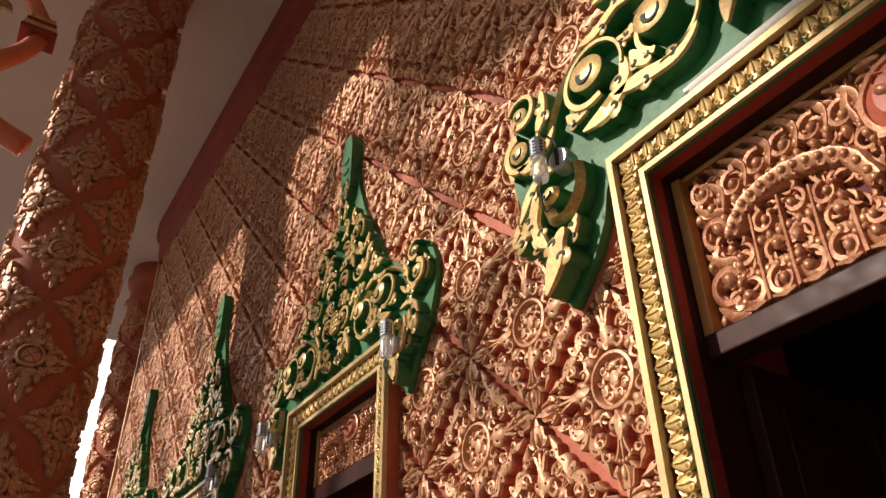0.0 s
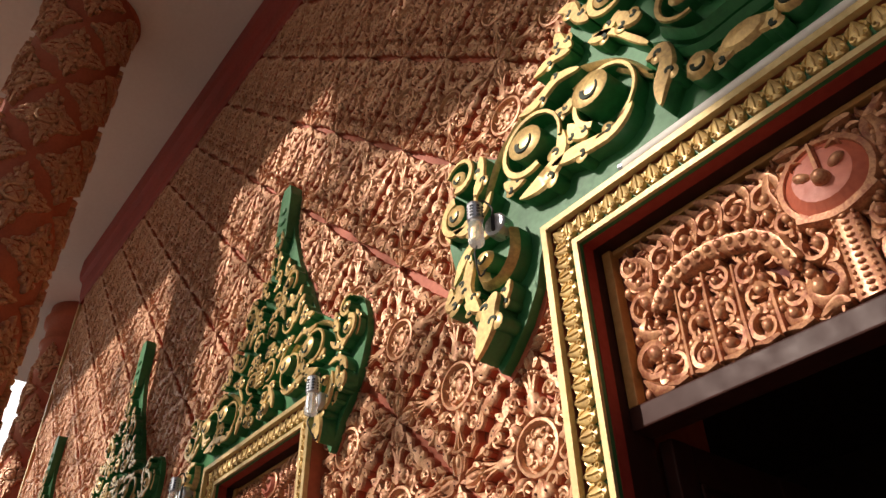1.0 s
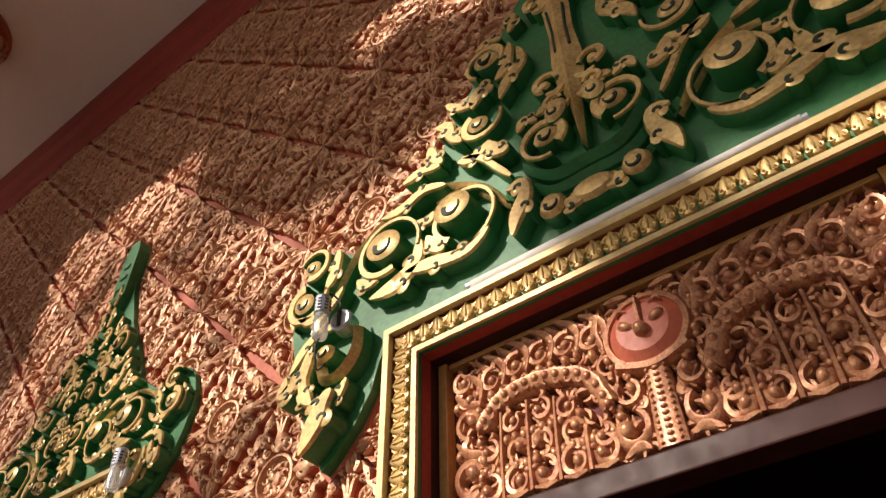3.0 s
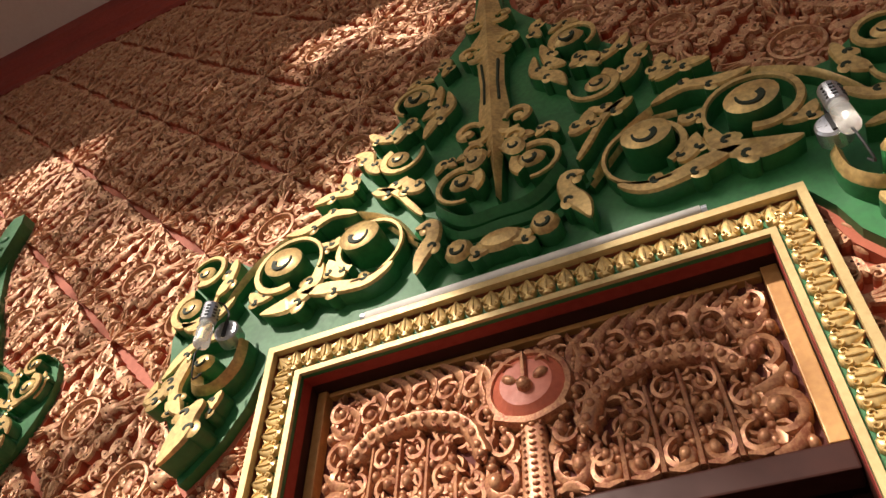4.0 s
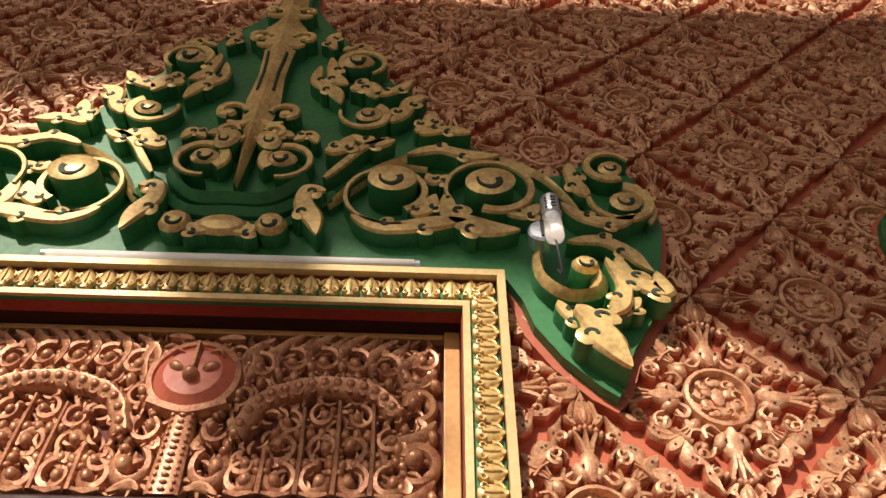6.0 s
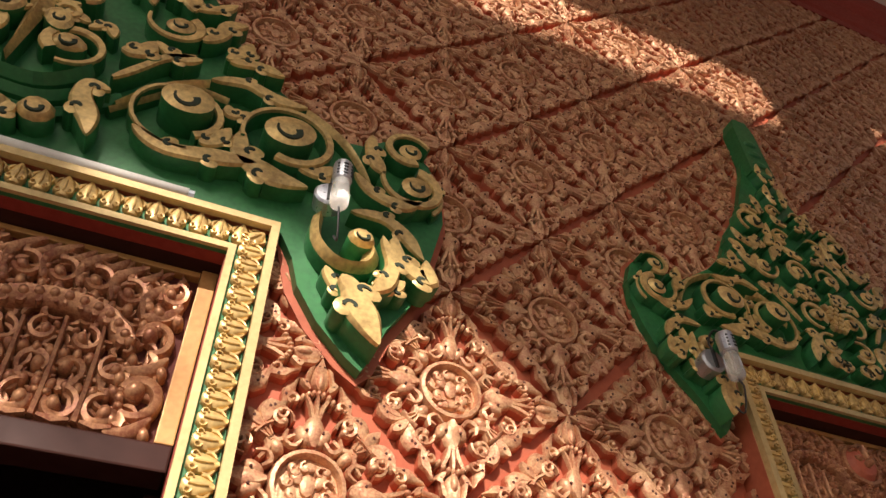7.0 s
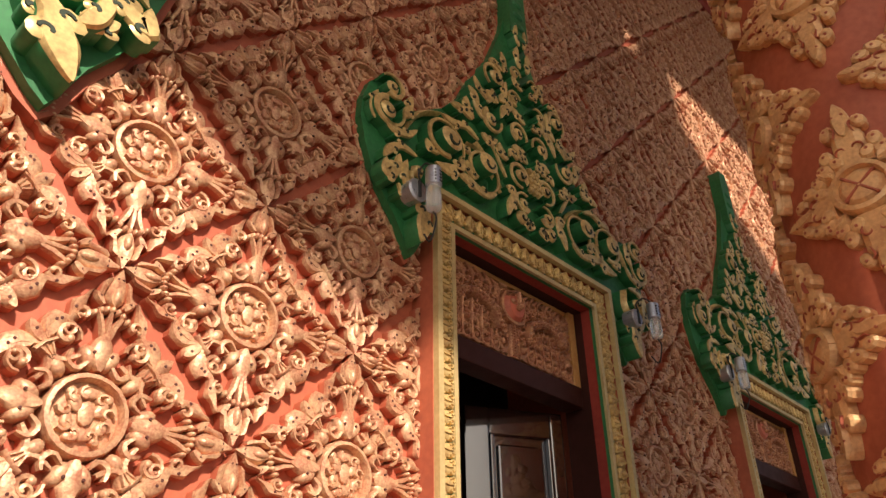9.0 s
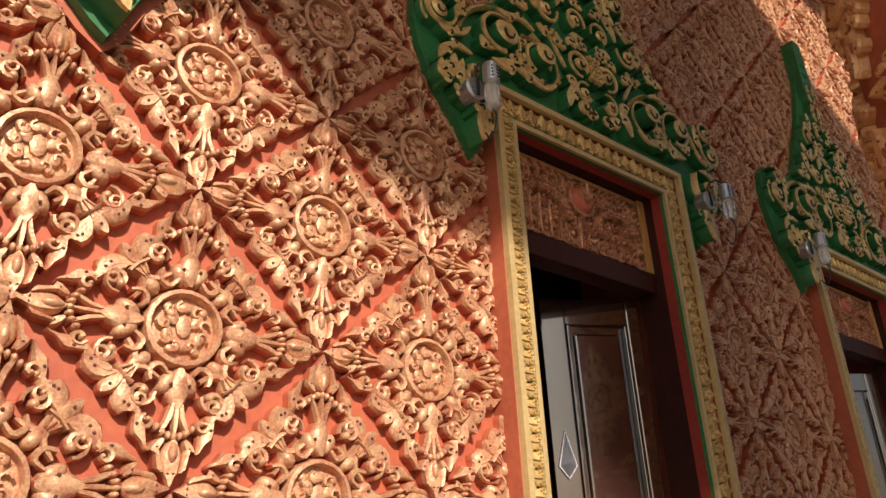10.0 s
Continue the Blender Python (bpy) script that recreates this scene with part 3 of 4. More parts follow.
def pediment_parts(side=False):
    outline_r = [(0.0, 2.885), (0.74, 2.885), (0.765, 2.80), (0.775, 2.70), (0.815, 2.59), (0.875, 2.49), (0.905, 2.455), (0.925, 2.49), (0.985, 2.62), (1.06, 2.73), (1.115, 2.84),
                 (1.155, 2.97), (1.185, 3.10), (1.18, 3.22), (1.14, 3.34), (1.08, 3.405), (1.0, 3.40), (0.93, 3.34), (0.86, 3.33), (0.77, 3.40), (0.67, 3.47), (0.57, 3.55),
                 (0.50, 3.68), (0.43, 3.82), (0.33, 3.96), (0.25, 4.10), (0.18, 4.24), (0.12, 4.36), (0.085, 4.46), (0.072, 4.56), (0.066, 4.68), (0.058, 4.75), (0.03, 4.775)]
    full = outline_r + [(-x, z) for x, z in reversed(outline_r[1:])]
    board, back = Geo(), Geo()
    board.plate(full, -0.03, -0.075)
    n = len(full)
    rim = []
    for i, (x, z) in enumerate(full):
        (xa, za), (xb, zb) = full[i - 1], full[(i + 1) % n]
        d = math.hypot(xb - xa, zb - za) or 1e-6
        rim.append((x + (zb - za) / d * 0.022, z - (xb - xa) / d * 0.022))
    back.plate(rim, 0.0, -0.040)
    h = Pieces()
    Y, T, B = -0.074, -0.135, -0.158

    def scroll(cx, cz, r, a0, turn, w, top=T, eye=True, n=22):
        h.ribbon(spiral(cx, cz, r, r * 0.66, a0, a0 + turn * 0.82, n), lambda u: r * (0.14 + 0.32 * u), Y, top, "scroll")
        if eye:
            h.dome(cx + 0.08 * r, cz - 0.08 * r, r * 0.50, r * 0.44, Y, top - 0.010, 0.5, 14, 0.82)

    def leaf(pts, w, top=T, n=12, tip=0.05):
        n += 6
        line = curve(pts, n)
        h.ribbon(line, lambda u: w * (tip + (1 - tip) * math.sin(math.pi * min(max(u, 0), 1)) ** 0.8) * (1 + 0.16 * math.sin(u * 9.5 + 14 * w)), Y, top, "leaf")
        if w > 0.038:
            for f, hand in ((0.36, 1), (0.64, -1)):
                i = int(f * (n - 1))
                (xa, za), (xb, zb) = line[i], line[i + 1]
                a = math.degrees(math.atan2(zb - za, xb - xa))
                q = hand * w * 0.26
                h.items[-1][1].dome(xa - 1.7 * q * math.sin(radians(a)), za + 1.7 * q * math.cos(radians(a)), w * 0.40, w * 0.30, Y, top + 0.002, radians(a + 30 * hand), 10, 0.94)
                h.hook(xa - q * math.sin(radians(a)), za + q * math.cos(radians(a)), w * 0.22, a + 90 * hand, top, hand)

    # two great scrolls over the window, with leaf tails
    h.ribbon(spiral(0.43, 3.165, 0.14, 0.085, 285, -60, 24), lambda u: 0.012 + 0.016 * u * u, Y, T, "scroll")
    h.dome(0.435, 3.185, 0.068, 0.058, Y, B - 0.022, 0, 20, 0.9)
    leaf([(0.33, 3.06), (0.42, 3.015), (0.55, 3.04), (0.64, 3.055)], 0.06, T)
    leaf([(0.49, 3.07), (0.53, 3.10), (0.555, 3.16)], 0.055, T, 8)
    h.ribbon(spiral(0.715, 3.19, 0.135, 0.092, 200, -110, 26), lambda u: 0.012 + 0.018 * u, Y, T - 0.008, "scroll")
    h.dome(0.705, 3.185, 0.072, 0.060, Y, B - 0.024, 0.4, 20, 0.88)
    leaf([(0.74, 3.10), (0.80, 3.09), (0.84, 3.13)], 0.05, T, 9)
    leaf([(0.585, 3.17), (0.60, 3.08), (0.68, 3.03), (0.78, 3.02)], 0.075, T)
    leaf([(0.60, 3.25), (0.55, 3.225), (0.53, 3.255)], 0.045, T, 8)
    # arching stems
    h.ribbon(curve([(0.27, 3.14), (0.36, 3.28), (0.52, 3.38), (0.70, 3.385), (0.85, 3.30), (0.92, 3.20), (0.96, 3.10)], 22), lambda u: 0.018 + 0.02 * math.sin(math.pi * u), Y, T + 0.012)
    leaf([(0.47, 3.335), (0.56, 3.37), (0.66, 3.34), (0.74, 3.345)], 0.05, T - 0.01)
    h.ribbon(curve([(0.26, 3.12), (0.34, 3.22), (0.42, 3.315), (0.53, 3.31)], 14), taper(0.016, 0.026), Y, T + 0.02)
    # outer shoulder
    scroll(1.055, 3.315, 0.075, 30, 330, 0.04, T)
    scroll(1.075, 3.165, 0.095, 170, 330, 0.045, T)
    leaf([(0.94, 3.33), (0.95, 3.24), (0.985, 3.17)], 0.055, T)
    leaf([(0.90, 3.14), (0.96, 3.08), (1.04, 3.065), (1.10, 3.10)], 0.05, T)
    leaf([(1.13, 3.26), (1.155, 3.17), (1.14, 3.08)], 0.04, T + 0.02)
    # hanging pendant
    h.ribbon(curve([(0.82, 2.93), (0.815, 2.83), (0.86, 2.765), (0.93, 2.78), (0.955, 2.85), (0.91, 2.885)], 18), taper(0.028, 0.05), Y, T - 0.02)
    h.dome(0.925, 2.865, 0.036, 0.034, Y, B - 0.015, 0, 10, 0.75)
    leaf([(0.90, 2.98), (0.99, 2.99), (1.06, 2.94), (1.10, 2.87)], 0.05, T)
    leaf([(1.02, 2.92), (1.03, 2.83), (1.09, 2.79), (1.10, 2.86)], 0.07, T - 0.01)
    leaf([(0.985, 2.90), (1.00, 2.80), (0.97, 2.72), (0.93, 2.67)], 0.05, T - 0.02)
    leaf([(0.86, 2.70), (0.885, 2.66), (0.90, 2.58), (0.925, 2.485)], 0.085, B, 12)
    leaf([(0.83, 2.74), (0.85, 2.68), (0.875, 2.66)], 0.045, T, 8)
    leaf([(0.955, 2.70), (0.985, 2.72), (1.03, 2.76)], 0.05, T, 8)
    # upper wings: scrolls and flame leaves along the slope
    scroll(0.29, 3.90, 0.088, 300, 340, 0.036, T, False)
    h.dome(0.285, 3.885, 0.055, 0.04, Y, B, 0.2, 12, 0.75)
    leaf([(0.19, 4.00), (0.17, 4.08), (0.20, 4.14)], 0.05, T + 0.01, 8)
    leaf([(0.22, 3.98), (0.28, 4.02), (0.33, 3.98)], 0.04, T, 8)
    leaf([(0.16, 3.86), (0.155, 3.76), (0.22, 3.70), (0.25, 3.62)], 0.055, T)
    leaf([(0.19, 3.92), (0.21, 3.80), (0.26, 3.74)], 0.055, T)
    scroll(0.335, 3.565, 0.085, 170, 300, 0.042, T)
    leaf([(0.27, 3.71), (0.33, 3.74), (0.36, 3.66)], 0.07, T)
    leaf([(0.35, 3.68), (0.42, 3.72), (0.47, 3.78)], 0.045, T, 9)
    leaf([(0.41, 3.52), (0.45, 3.58), (0.47, 3.65), (0.52, 3.68)], 0.06, T, 10)
    leaf([(0.49, 3.47), (0.53, 3.53), (0.545, 3.59)], 0.055, T, 9)
    leaf([(0.50, 3.46), (0.58, 3.49), (0.66, 3.475)], 0.05, T, 9)
    leaf([(0.30, 3.44), (0.36, 3.40), (0.43, 3.42)], 0.05, T, 9)
    leaf([(0.24, 3.22), (0.29, 3.30), (0.34, 3.38), (0.41, 3.43)], 0.03, T, 10, 0.3)
    leaf([(0.23, 3.34), (0.28, 3.36), (0.30, 3.42)], 0.06, T - 0.01, 9)
    # basket under the middle stem
    scroll(0.115, 3.305, 0.085, 260, 400, 0.036, T + 0.0, False)
    h.dome(0.11, 3.305, 0.045, 0.036, Y, B + 0.01, 0, 12, 0.75)
    leaf([(0.05, 3.42), (0.09, 3.44), (0.13, 3.42)], 0.04, T, 8)
    leaf([(0.13, 3.40), (0.175, 3.44), (0.20, 3.39)], 0.04, T, 8)
    # bosses under the basket
    h.dome(0.125, 3.015, 0.043, 0.045, Y, B + 0.01, 0.5, 10, 0.7)
    leaf([(0.255, 3.15), (0.205, 3.155), (0.20, 3.10), (0.235, 3.03), (0.25, 2.965)], 0.062, T - 0.01, 14)
    leaf([(0.02, 3.00), (0.06, 2.985), (0.085, 3.005)], 0.05, T, 7)
    if side:
        for cx, cz, r, a in ((0.10, 3.60, 0.075, 200), (0.115, 3.84, 0.06, 160), (0.085, 4.05, 0.05, 180), (0.10, 3.12, 0.07, 120)):
            scroll(cx, cz, r, a, -330, 0.034, T, True, 16)
        for pts, w in (([(0.04, 3.42), (0.10, 3.48), (0.17, 3.47)], 0.06), ([(0.03, 3.70), (0.09, 3.73), (0.15, 3.76)], 0.05), ([(0.03, 3.95), (0.08, 3.97), (0.12, 4.01)], 0.045),
                       ([(0.03, 4.12), (0.055, 4.18), (0.05, 4.26)], 0.05), ([(0.02, 4.28), (0.045, 4.34), (0.04, 4.42)], 0.04), ([(0.03, 3.02), (0.08, 3.0), (0.15, 3.04)], 0.05)):
            leaf(pts, w, T, 9)
    orn = []
    for nm, g in h.items:
        orn += [(nm, g), (nm, Geo().merge(g, lambda x, y, z: (-x, y, z), True))]
    mid = Geo()
    if side:
        for j in range(5):
            for k in range(-1, 2):
                orn.append(("scale", Geo().dome(0.034 * k + 0.017 * (j % 2), 3.24 + 0.034 * j, 0.02, 0.022, -0.074, -0.15, 0, 7, 0.7)))
        mid.plate([(-0.085, 4.36), (0.085, 4.36), (0.078, 4.72), (0.05, 4.80), (-0.05, 4.80), (-0.078, 4.72)], -0.02, -0.125, 0, 0)
        for k in range(4):
            mid.dome(0, 4.34 + 0.085 * k, 0.066 - 0.004 * k, 0.026, -0.09, -0.140, 0, 10, 0.6, 0, 0)
        return back, board, orn, mid, None
    # middle stem: a tall vase-like finial
    stem = curve([(0, 3.17), (0, 3.30), (0, 3.42), (0, 3.52), (0, 3.64), (0, 3.80), (0, 3.98), (0, 4.08), (0, 4.16), (0, 4.24), (0, 4.34), (0, 4.46), (0, 4.6)], 40)
    prof = [0.010, 0.030, 0.048, 0.10, 0.115, 0.092, 0.11, 0.17, 0.155, 0.075, 0.12, 0.10, 0.06]

    def stem_w(u):
        s = u * (len(prof) - 1)
        i = min(int(s), len(prof) - 2)
        return prof[i] + (prof[i + 1] - prof[i]) * (s - i)
    mid.ribbon(stem, stem_w, -0.074, -0.150, "ridge")
    for s in (-1, 1):
        for z, r in ((4.06, 0.042), (3.55, 0.048), (3.44, 0.034), (4.30, 0.030)):
            mid.ribbon(spiral(s * (0.038 + r), z, r, r * 0.5, 180 if s > 0 else 0, (180 if s > 0 else 0) - s * 260, 14), lambda u, r=r: r * (0.35 + 0.35 * u), -0.074, -0.140)
            mid.dome(s * (0.038 + r), z - 0.2 * r, r * 0.45, r * 0.40, -0.074, -0.146, 0, 9, 0.8)
            mid.ribbon(curve([(s * 0.012, z - 0.9 * r), (s * 0.05, z - 1.5 * r), (s * 0.085, z - 1.2 * r)], 7), leafw(0.034, 0.2), -0.074, -0.138)
        mid.dome(s * 0.062, 3.385, 0.036, 0.050, -0.074, -0.156, s * 0.4, 14, 0.82)
        mid.ribbon(spiral(s * 0.066, 3.375, 0.018, 0.009, 150, 400, 8), leafw(0.010, 0.4), -0.12, -0.1575, True, 2, 2)
        mid.ribbon([(s * 0.026, 3.68), (s * 0.024, 3.80), (s * 0.032, 3.94)], 0.009, -0.110, -0.142, True, 2, 2)
    mid.plate([(-0.058, 4.40), (0.058, 4.40), (0.05, 4.70), (0.03, 4.765), (-0.03, 4.765), (-0.05, 4.70)], -0.076, -0.112, 0, 0)
    mid.dome(0, 3.005, 0.075, 0.04, -0.074, -0.148, 0, 12, 0.7)
    for k in range(4):
        mid.dome(0, 4.34 + 0.075 * k, 0.05 - 0.004 * k, 0.024, -0.09, -0.135, 0, 10, 0.6)
    bowl = Geo()
    for k in range(3):
        r = 0.185 + 0.040 * k
        bowl.ribbon([(r * 1.12 * math.cos(a), 3.30 + r * (1.0 + 0.05 * math.cos(6 * a)) * math.sin(a)) for a in [radians(205 + 130 * i / 22) for i in range(23)]], 0.036, -0.074, -0.150 + 0.020 * k, "ridge", 0, 0)
    return back, board, orn, mid, bowl


def pediment(side=False):
    r = root("pediment", "green carved pediment with raised gilt scrollwork above a window", "pediment", "window pediments")
    def fit(x, y, z):
        """The carving's own heights and widths laid out over a wide or a narrow window."""
        for (za, zb), (ha, hb) in zip(*((((2.4, 2.885), (2.885, 3.405), (3.405, 4.08), (4.08, 4.9)), ((2.62, 2.942), (2.942, 3.30), (3.30, 3.80), (3.80, 4.52))) if side else
                                        (((2.4, 2.885), (2.885, 3.405), (3.405, 4.08), (4.08, 4.9)), ((2.522, 2.942), (2.942, 3.468), (3.468, 4.135), (4.135, 4.84))))):
            if z <= zb or zb == 4.9:
                h = ha + (hb - ha) * (z - za) / (zb - za)
                break
        low = max(0.0, min(1.0, (2.9 - z) / 0.45))
        return (x * (0.725 - 0.03 * low if side else 1.04 + 0.08 * low), y * (0.85 if side else 1.0), h)
    back, board, orn, mid, bowl = [[(nm, Geo().merge(p, fit)) for nm, p in g] if isinstance(g, list) else (g and Geo().merge(g, fit)) for g in pediment_parts(side)]
    b = part("board", board, GREEN, r)
    part("backing", back, RED, r, "red painted backing edge")
    for nm, g in orn:
        part(nm, g.mesh(nm, [GREEN, GOLD, HOOK], False, 40), GOLD, b)
    part("finial", mid, [GREEN, GOLD, HOOK], b, "blunt green finial over a scaled gold cone" if side else "gold finial stem")
    if bowl:
        part("basket", bowl, GREEN, b, "green ridged bowl")
    return r


def bulb_lamp(cx):
    """A clear festoon lamp in a perforated cap beside a round metal box, wired together."""
    r = root("bulb_lamp", "small clear bulb with a silver cap beside a round metal box", "lamp", "lamps on the pediments")
    bx = Geo().lathe([(0.036, 0.0), (0.04, 0.004), (0.04, 0.05), (0.034, 0.056), (0.012, 0.057)], 20)
    box_ob = part("junction_box", bx, STEEL, r, "round grey metal box", False)
    box_ob.matrix_basis = pose(0, 0, 0, 90, 0, 0)
    part("strap", Geo().box(-0.006, 0.006, -0.062, -0.05, -0.03, 0.03, 0, 0.002), BLACK, box_ob).matrix_basis = pose(0, 0, 0, -90, 0, 0)
    cap = part("cap", Geo().lathe([(0.012, 0.07), (0.024, 0.065), (0.026, 0.06), (0.026, 0.0), (0.022, -0.004)][::-1], 16, cx, -0.1), STEEL, r, "silver perforated lamp cap")
    dots = Geo()
    for k in range(6):
        a = radians(-120 + 24 * k + (12 if k % 2 else 0))
        for z in (0.01, 0.022, 0.034, 0.046):
            dots.dome(cx + 0.0262 * math.cos(a), z, 0.0038, 0.0038, -0.1 + 0.0262 * math.sin(a) + 0.002, -0.1 + 0.0262 * math.sin(a) - 0.002, 0, 6, 0.5, 0, 0)
    part("perforation", dots, BLACK, cap)
    gl = part("bulb", Geo().lathe([(0.012, -0.095), (0.022, -0.09), (0.025, -0.08), (0.024, -0.03), (0.022, -0.003)], 16, cx, -0.1), CLEAR, r, "clear bulb", True)
    gl.visible_shadow = False
    wr = Geo()
    wr.tube(curve([(cx, -0.1, 0.069), (cx * 0.8, -0.07, 0.10), (cx * 0.2, -0.05, 0.07), (0, -0.06, 0.03)], 12), 0.0035, 6)
    wr2 = Geo()
    wr2.tube(curve([(cx, -0.1, -0.095), (cx * 1.05, -0.11, -0.13), (cx * 1.3, -0.08, -0.19), (cx * 1.0, -0.06, -0.16)], 12), 0.003, 6)
    part("wire", wr, BLACK, r)
    part("wire", wr2, BLACK, r)
    return r


main_surround = window_surround(2.342, MAIN_W, 0.062)
add_petals(main_surround, MAIN_W)
near_surround = window_surround(2.512, SIDE_W, 0.082)
add_petals(near_surround, SIDE_W)
near_surround.matrix_basis = pose(WINDOWS[4][0], 0, 0)
side_surround = window_surround(2.545, SIDE_W, 0.082)
add_petal_band(side_surround, SIDE_W)
side_surround.matrix_basis = pose(WINDOWS[2][0], 0, 0)
for k in (0, 1, 5):
    copy_thing(side_surround, pose(WINDOWS[k][0], 0, 0))
pediment()
side_pediment = pediment(True)
for x, w in WINDOWS:
    if w == SIDE_W:
        pd = side_pediment if x == WINDOWS[4][0] else copy_thing(side_pediment, pose(0, 0, 0))
        pd.matrix_basis = pose(x + (0.03 if x > 0 else 0.0), 0, 0)
for x, w in WINDOWS:
    for s in (-1, 1):
        bl = bulb_lamp((-0.036 if s < 0 else 0.024) if w == MAIN_W else (0.018 if s < 0 else 0.056))
        if w == MAIN_W:
            bl.matrix_basis = pose(-0.89, -0.135, 3.0, 0, 0, 10) if s < 0 else pose(0.868, -0.135, 3.02, 0, 0, -8)
        else:
            bl.matrix_basis = pose(x - 0.655 if s < 0 else x + 0.645, -0.10, 2.84, 0, 0, 0)
    hinge = w - BAND - 0.01
    if x < 0.01:
        shutter(x - hinge, 0.125, 90, False, w)
        shutter(x + hinge, 0.125, -90, True, w)
    else:
        shutter(x - hinge, 0.125, 80, False, w)
        shutter(x + hinge, 0.125, -28, True, w)
tube = root("tube_lamp", "white fluorescent tube lying on the window surround", "tube lamp")
part("tube", Geo().tube([(-0.436, -0.098, 2.960), (0.04, -0.098, 2.961), (0.524, -0.098, 2.962)], 0.016, 12), WHITE, tube, "", True)
for s in (-1, 1):
    part("end_cap", Geo().tube([(0.044 + s * 0.481, -0.098, 2.961), (0.044 + s * 0.495, -0.098, 2.961)], 0.014, 10), STEEL, tube)


# ---- columns with diamond plaques ----
COL_R, COL_P = 0.345, 0.755


def plaque_geo():
    """A lozenge plaque: round boss cut by a cross, four buds, four leaf fans; laid flat, then bent round the shaft."""
    g = Geo()
    a, b = 0.285, 0.350
    g.ribbon(spiral(0, 0, 0.080, 0.080, 0, 360, 26), 0.028, 0, -0.078, False, 1, 1)
    g.dome(0, 0, 0.070, 0.070, -0.01, -0.076, 0, 18, 0.6, 1, 1)
    for ang in (40, 130, 220, 310):
        c, s = math.cos(radians(ang)), math.sin(radians(ang))
        g.ribbon([(c * 0.004, s * 0.004), (c * 0.035, s * 0.035), (c * 0.064, s * 0.064)], 0.008, -0.05, -0.0775, True, 0, 0)
    for k in range(4):
        an = radians(48 + 90 * k if k % 2 == 0 else 42 + 90 * k)
        c, s = math.cos(an), math.sin(an)
        g.ribbon([(c * r, s * r) for r in (0.095, 0.118, 0.145, 0.165)], leafw(0.056), 0, -0.060, False, 1, 1)
        g.ribbon([(c * r, s * r) for r in (0.102, 0.122, 0.150)], leafw(0.024), -0.03, -0.070, False, 1, 1)
    for ux, uz, L in ((1, 0, a), (-1, 0, a), (0, 1, b), (0, -1, b)):
        def P(d, q):
            return (ux * d - uz * q, uz * d + ux * q)
        base = math.degrees(math.atan2(uz, ux))
        t = L
        # broad block of the corner leaf, then its lobes, slits and drilled eyes
        g.ribbon(curve([P(0.092, 0), P(0.13, 0), P(t * 0.62, 0), P(t * 0.82, 0), P(t, 0)], 11), lambda u: 0.135 * (1 - u) ** 0.75 * (1 + 0.10 * math.sin(u * 15)) + 0.014, 0, -0.050, False, 1, 1)
        g.ribbon(curve([P(t * 0.60, 0), P(t * 0.76, 0), P(t * 0.99, 0)], 7), leafw(0.060, 0.15), 0, -0.062, False, 1, 1)
        for s in (-1, 1):
            for d, q, rx, rz, an in ((0.122, 0.046, 0.030, 0.024, 30), (0.118, 0.088, 0.030, 0.023, 70), (0.160, 0.074, 0.032, 0.024, 5), (0.096, 0.122, 0.026, 0.019, 85), (t * 0.72, 0.050, 0.030, 0.022, -25)):
                g.dome(*P(d, q * s), rx, rz, 0, -0.060, radians(base + an * s), 9, 0.74, 1, 1)
                g.dome(*P(d + 0.006, q * s), 0.0055, 0.0055, -0.04, -0.0615, 0, 6, 0.95, 0, 0)
            g.ribbon(spiral(*P(0.155, 0.022 * s), 0.022, 0.010, base + 150 * s, base - 80 * s, 8), leafw(0.006, 0.4), -0.03, -0.0535, True, 0, 0)
            g.ribbon(curve([P(t * 0.62, 0.030 * s), P(t * 0.70, 0.022 * s), P(t * 0.74, 0.030 * s)], 6), leafw(0.006, 0.4), -0.03, -0.0615, True, 0, 0)
            g.dome(*P(t * 0.84, s * 0.014), 0.0045, 0.0045, -0.04, -0.0625, 0, 6, 0.95, 0, 0)
    return g


def bent(g, r):
    out = Geo()
    return out.merge(g, lambda x, y, z: ((r - y) * math.sin(x / r), -(r - y) * math.cos(x / r), z))


PLAQUE = Geo().merge(plaque_geo(), lambda x, y, z: (x * 0.84, y * 0.72, z * 0.83))
# Same plaque twice: gilt lightened for bounced light, and the wall's own gilt.
PLAQUE_LIT_ME = bent(PLAQUE, COL_R).mesh("plaque", [RED, LIT_COLUMN_GILT, HOLE_SHADE], False)
PLAQUE_PLAIN_ME = bent(PLAQUE, COL_R).mesh("plaque", [RED, GILT, HOLE_SHADE], False)


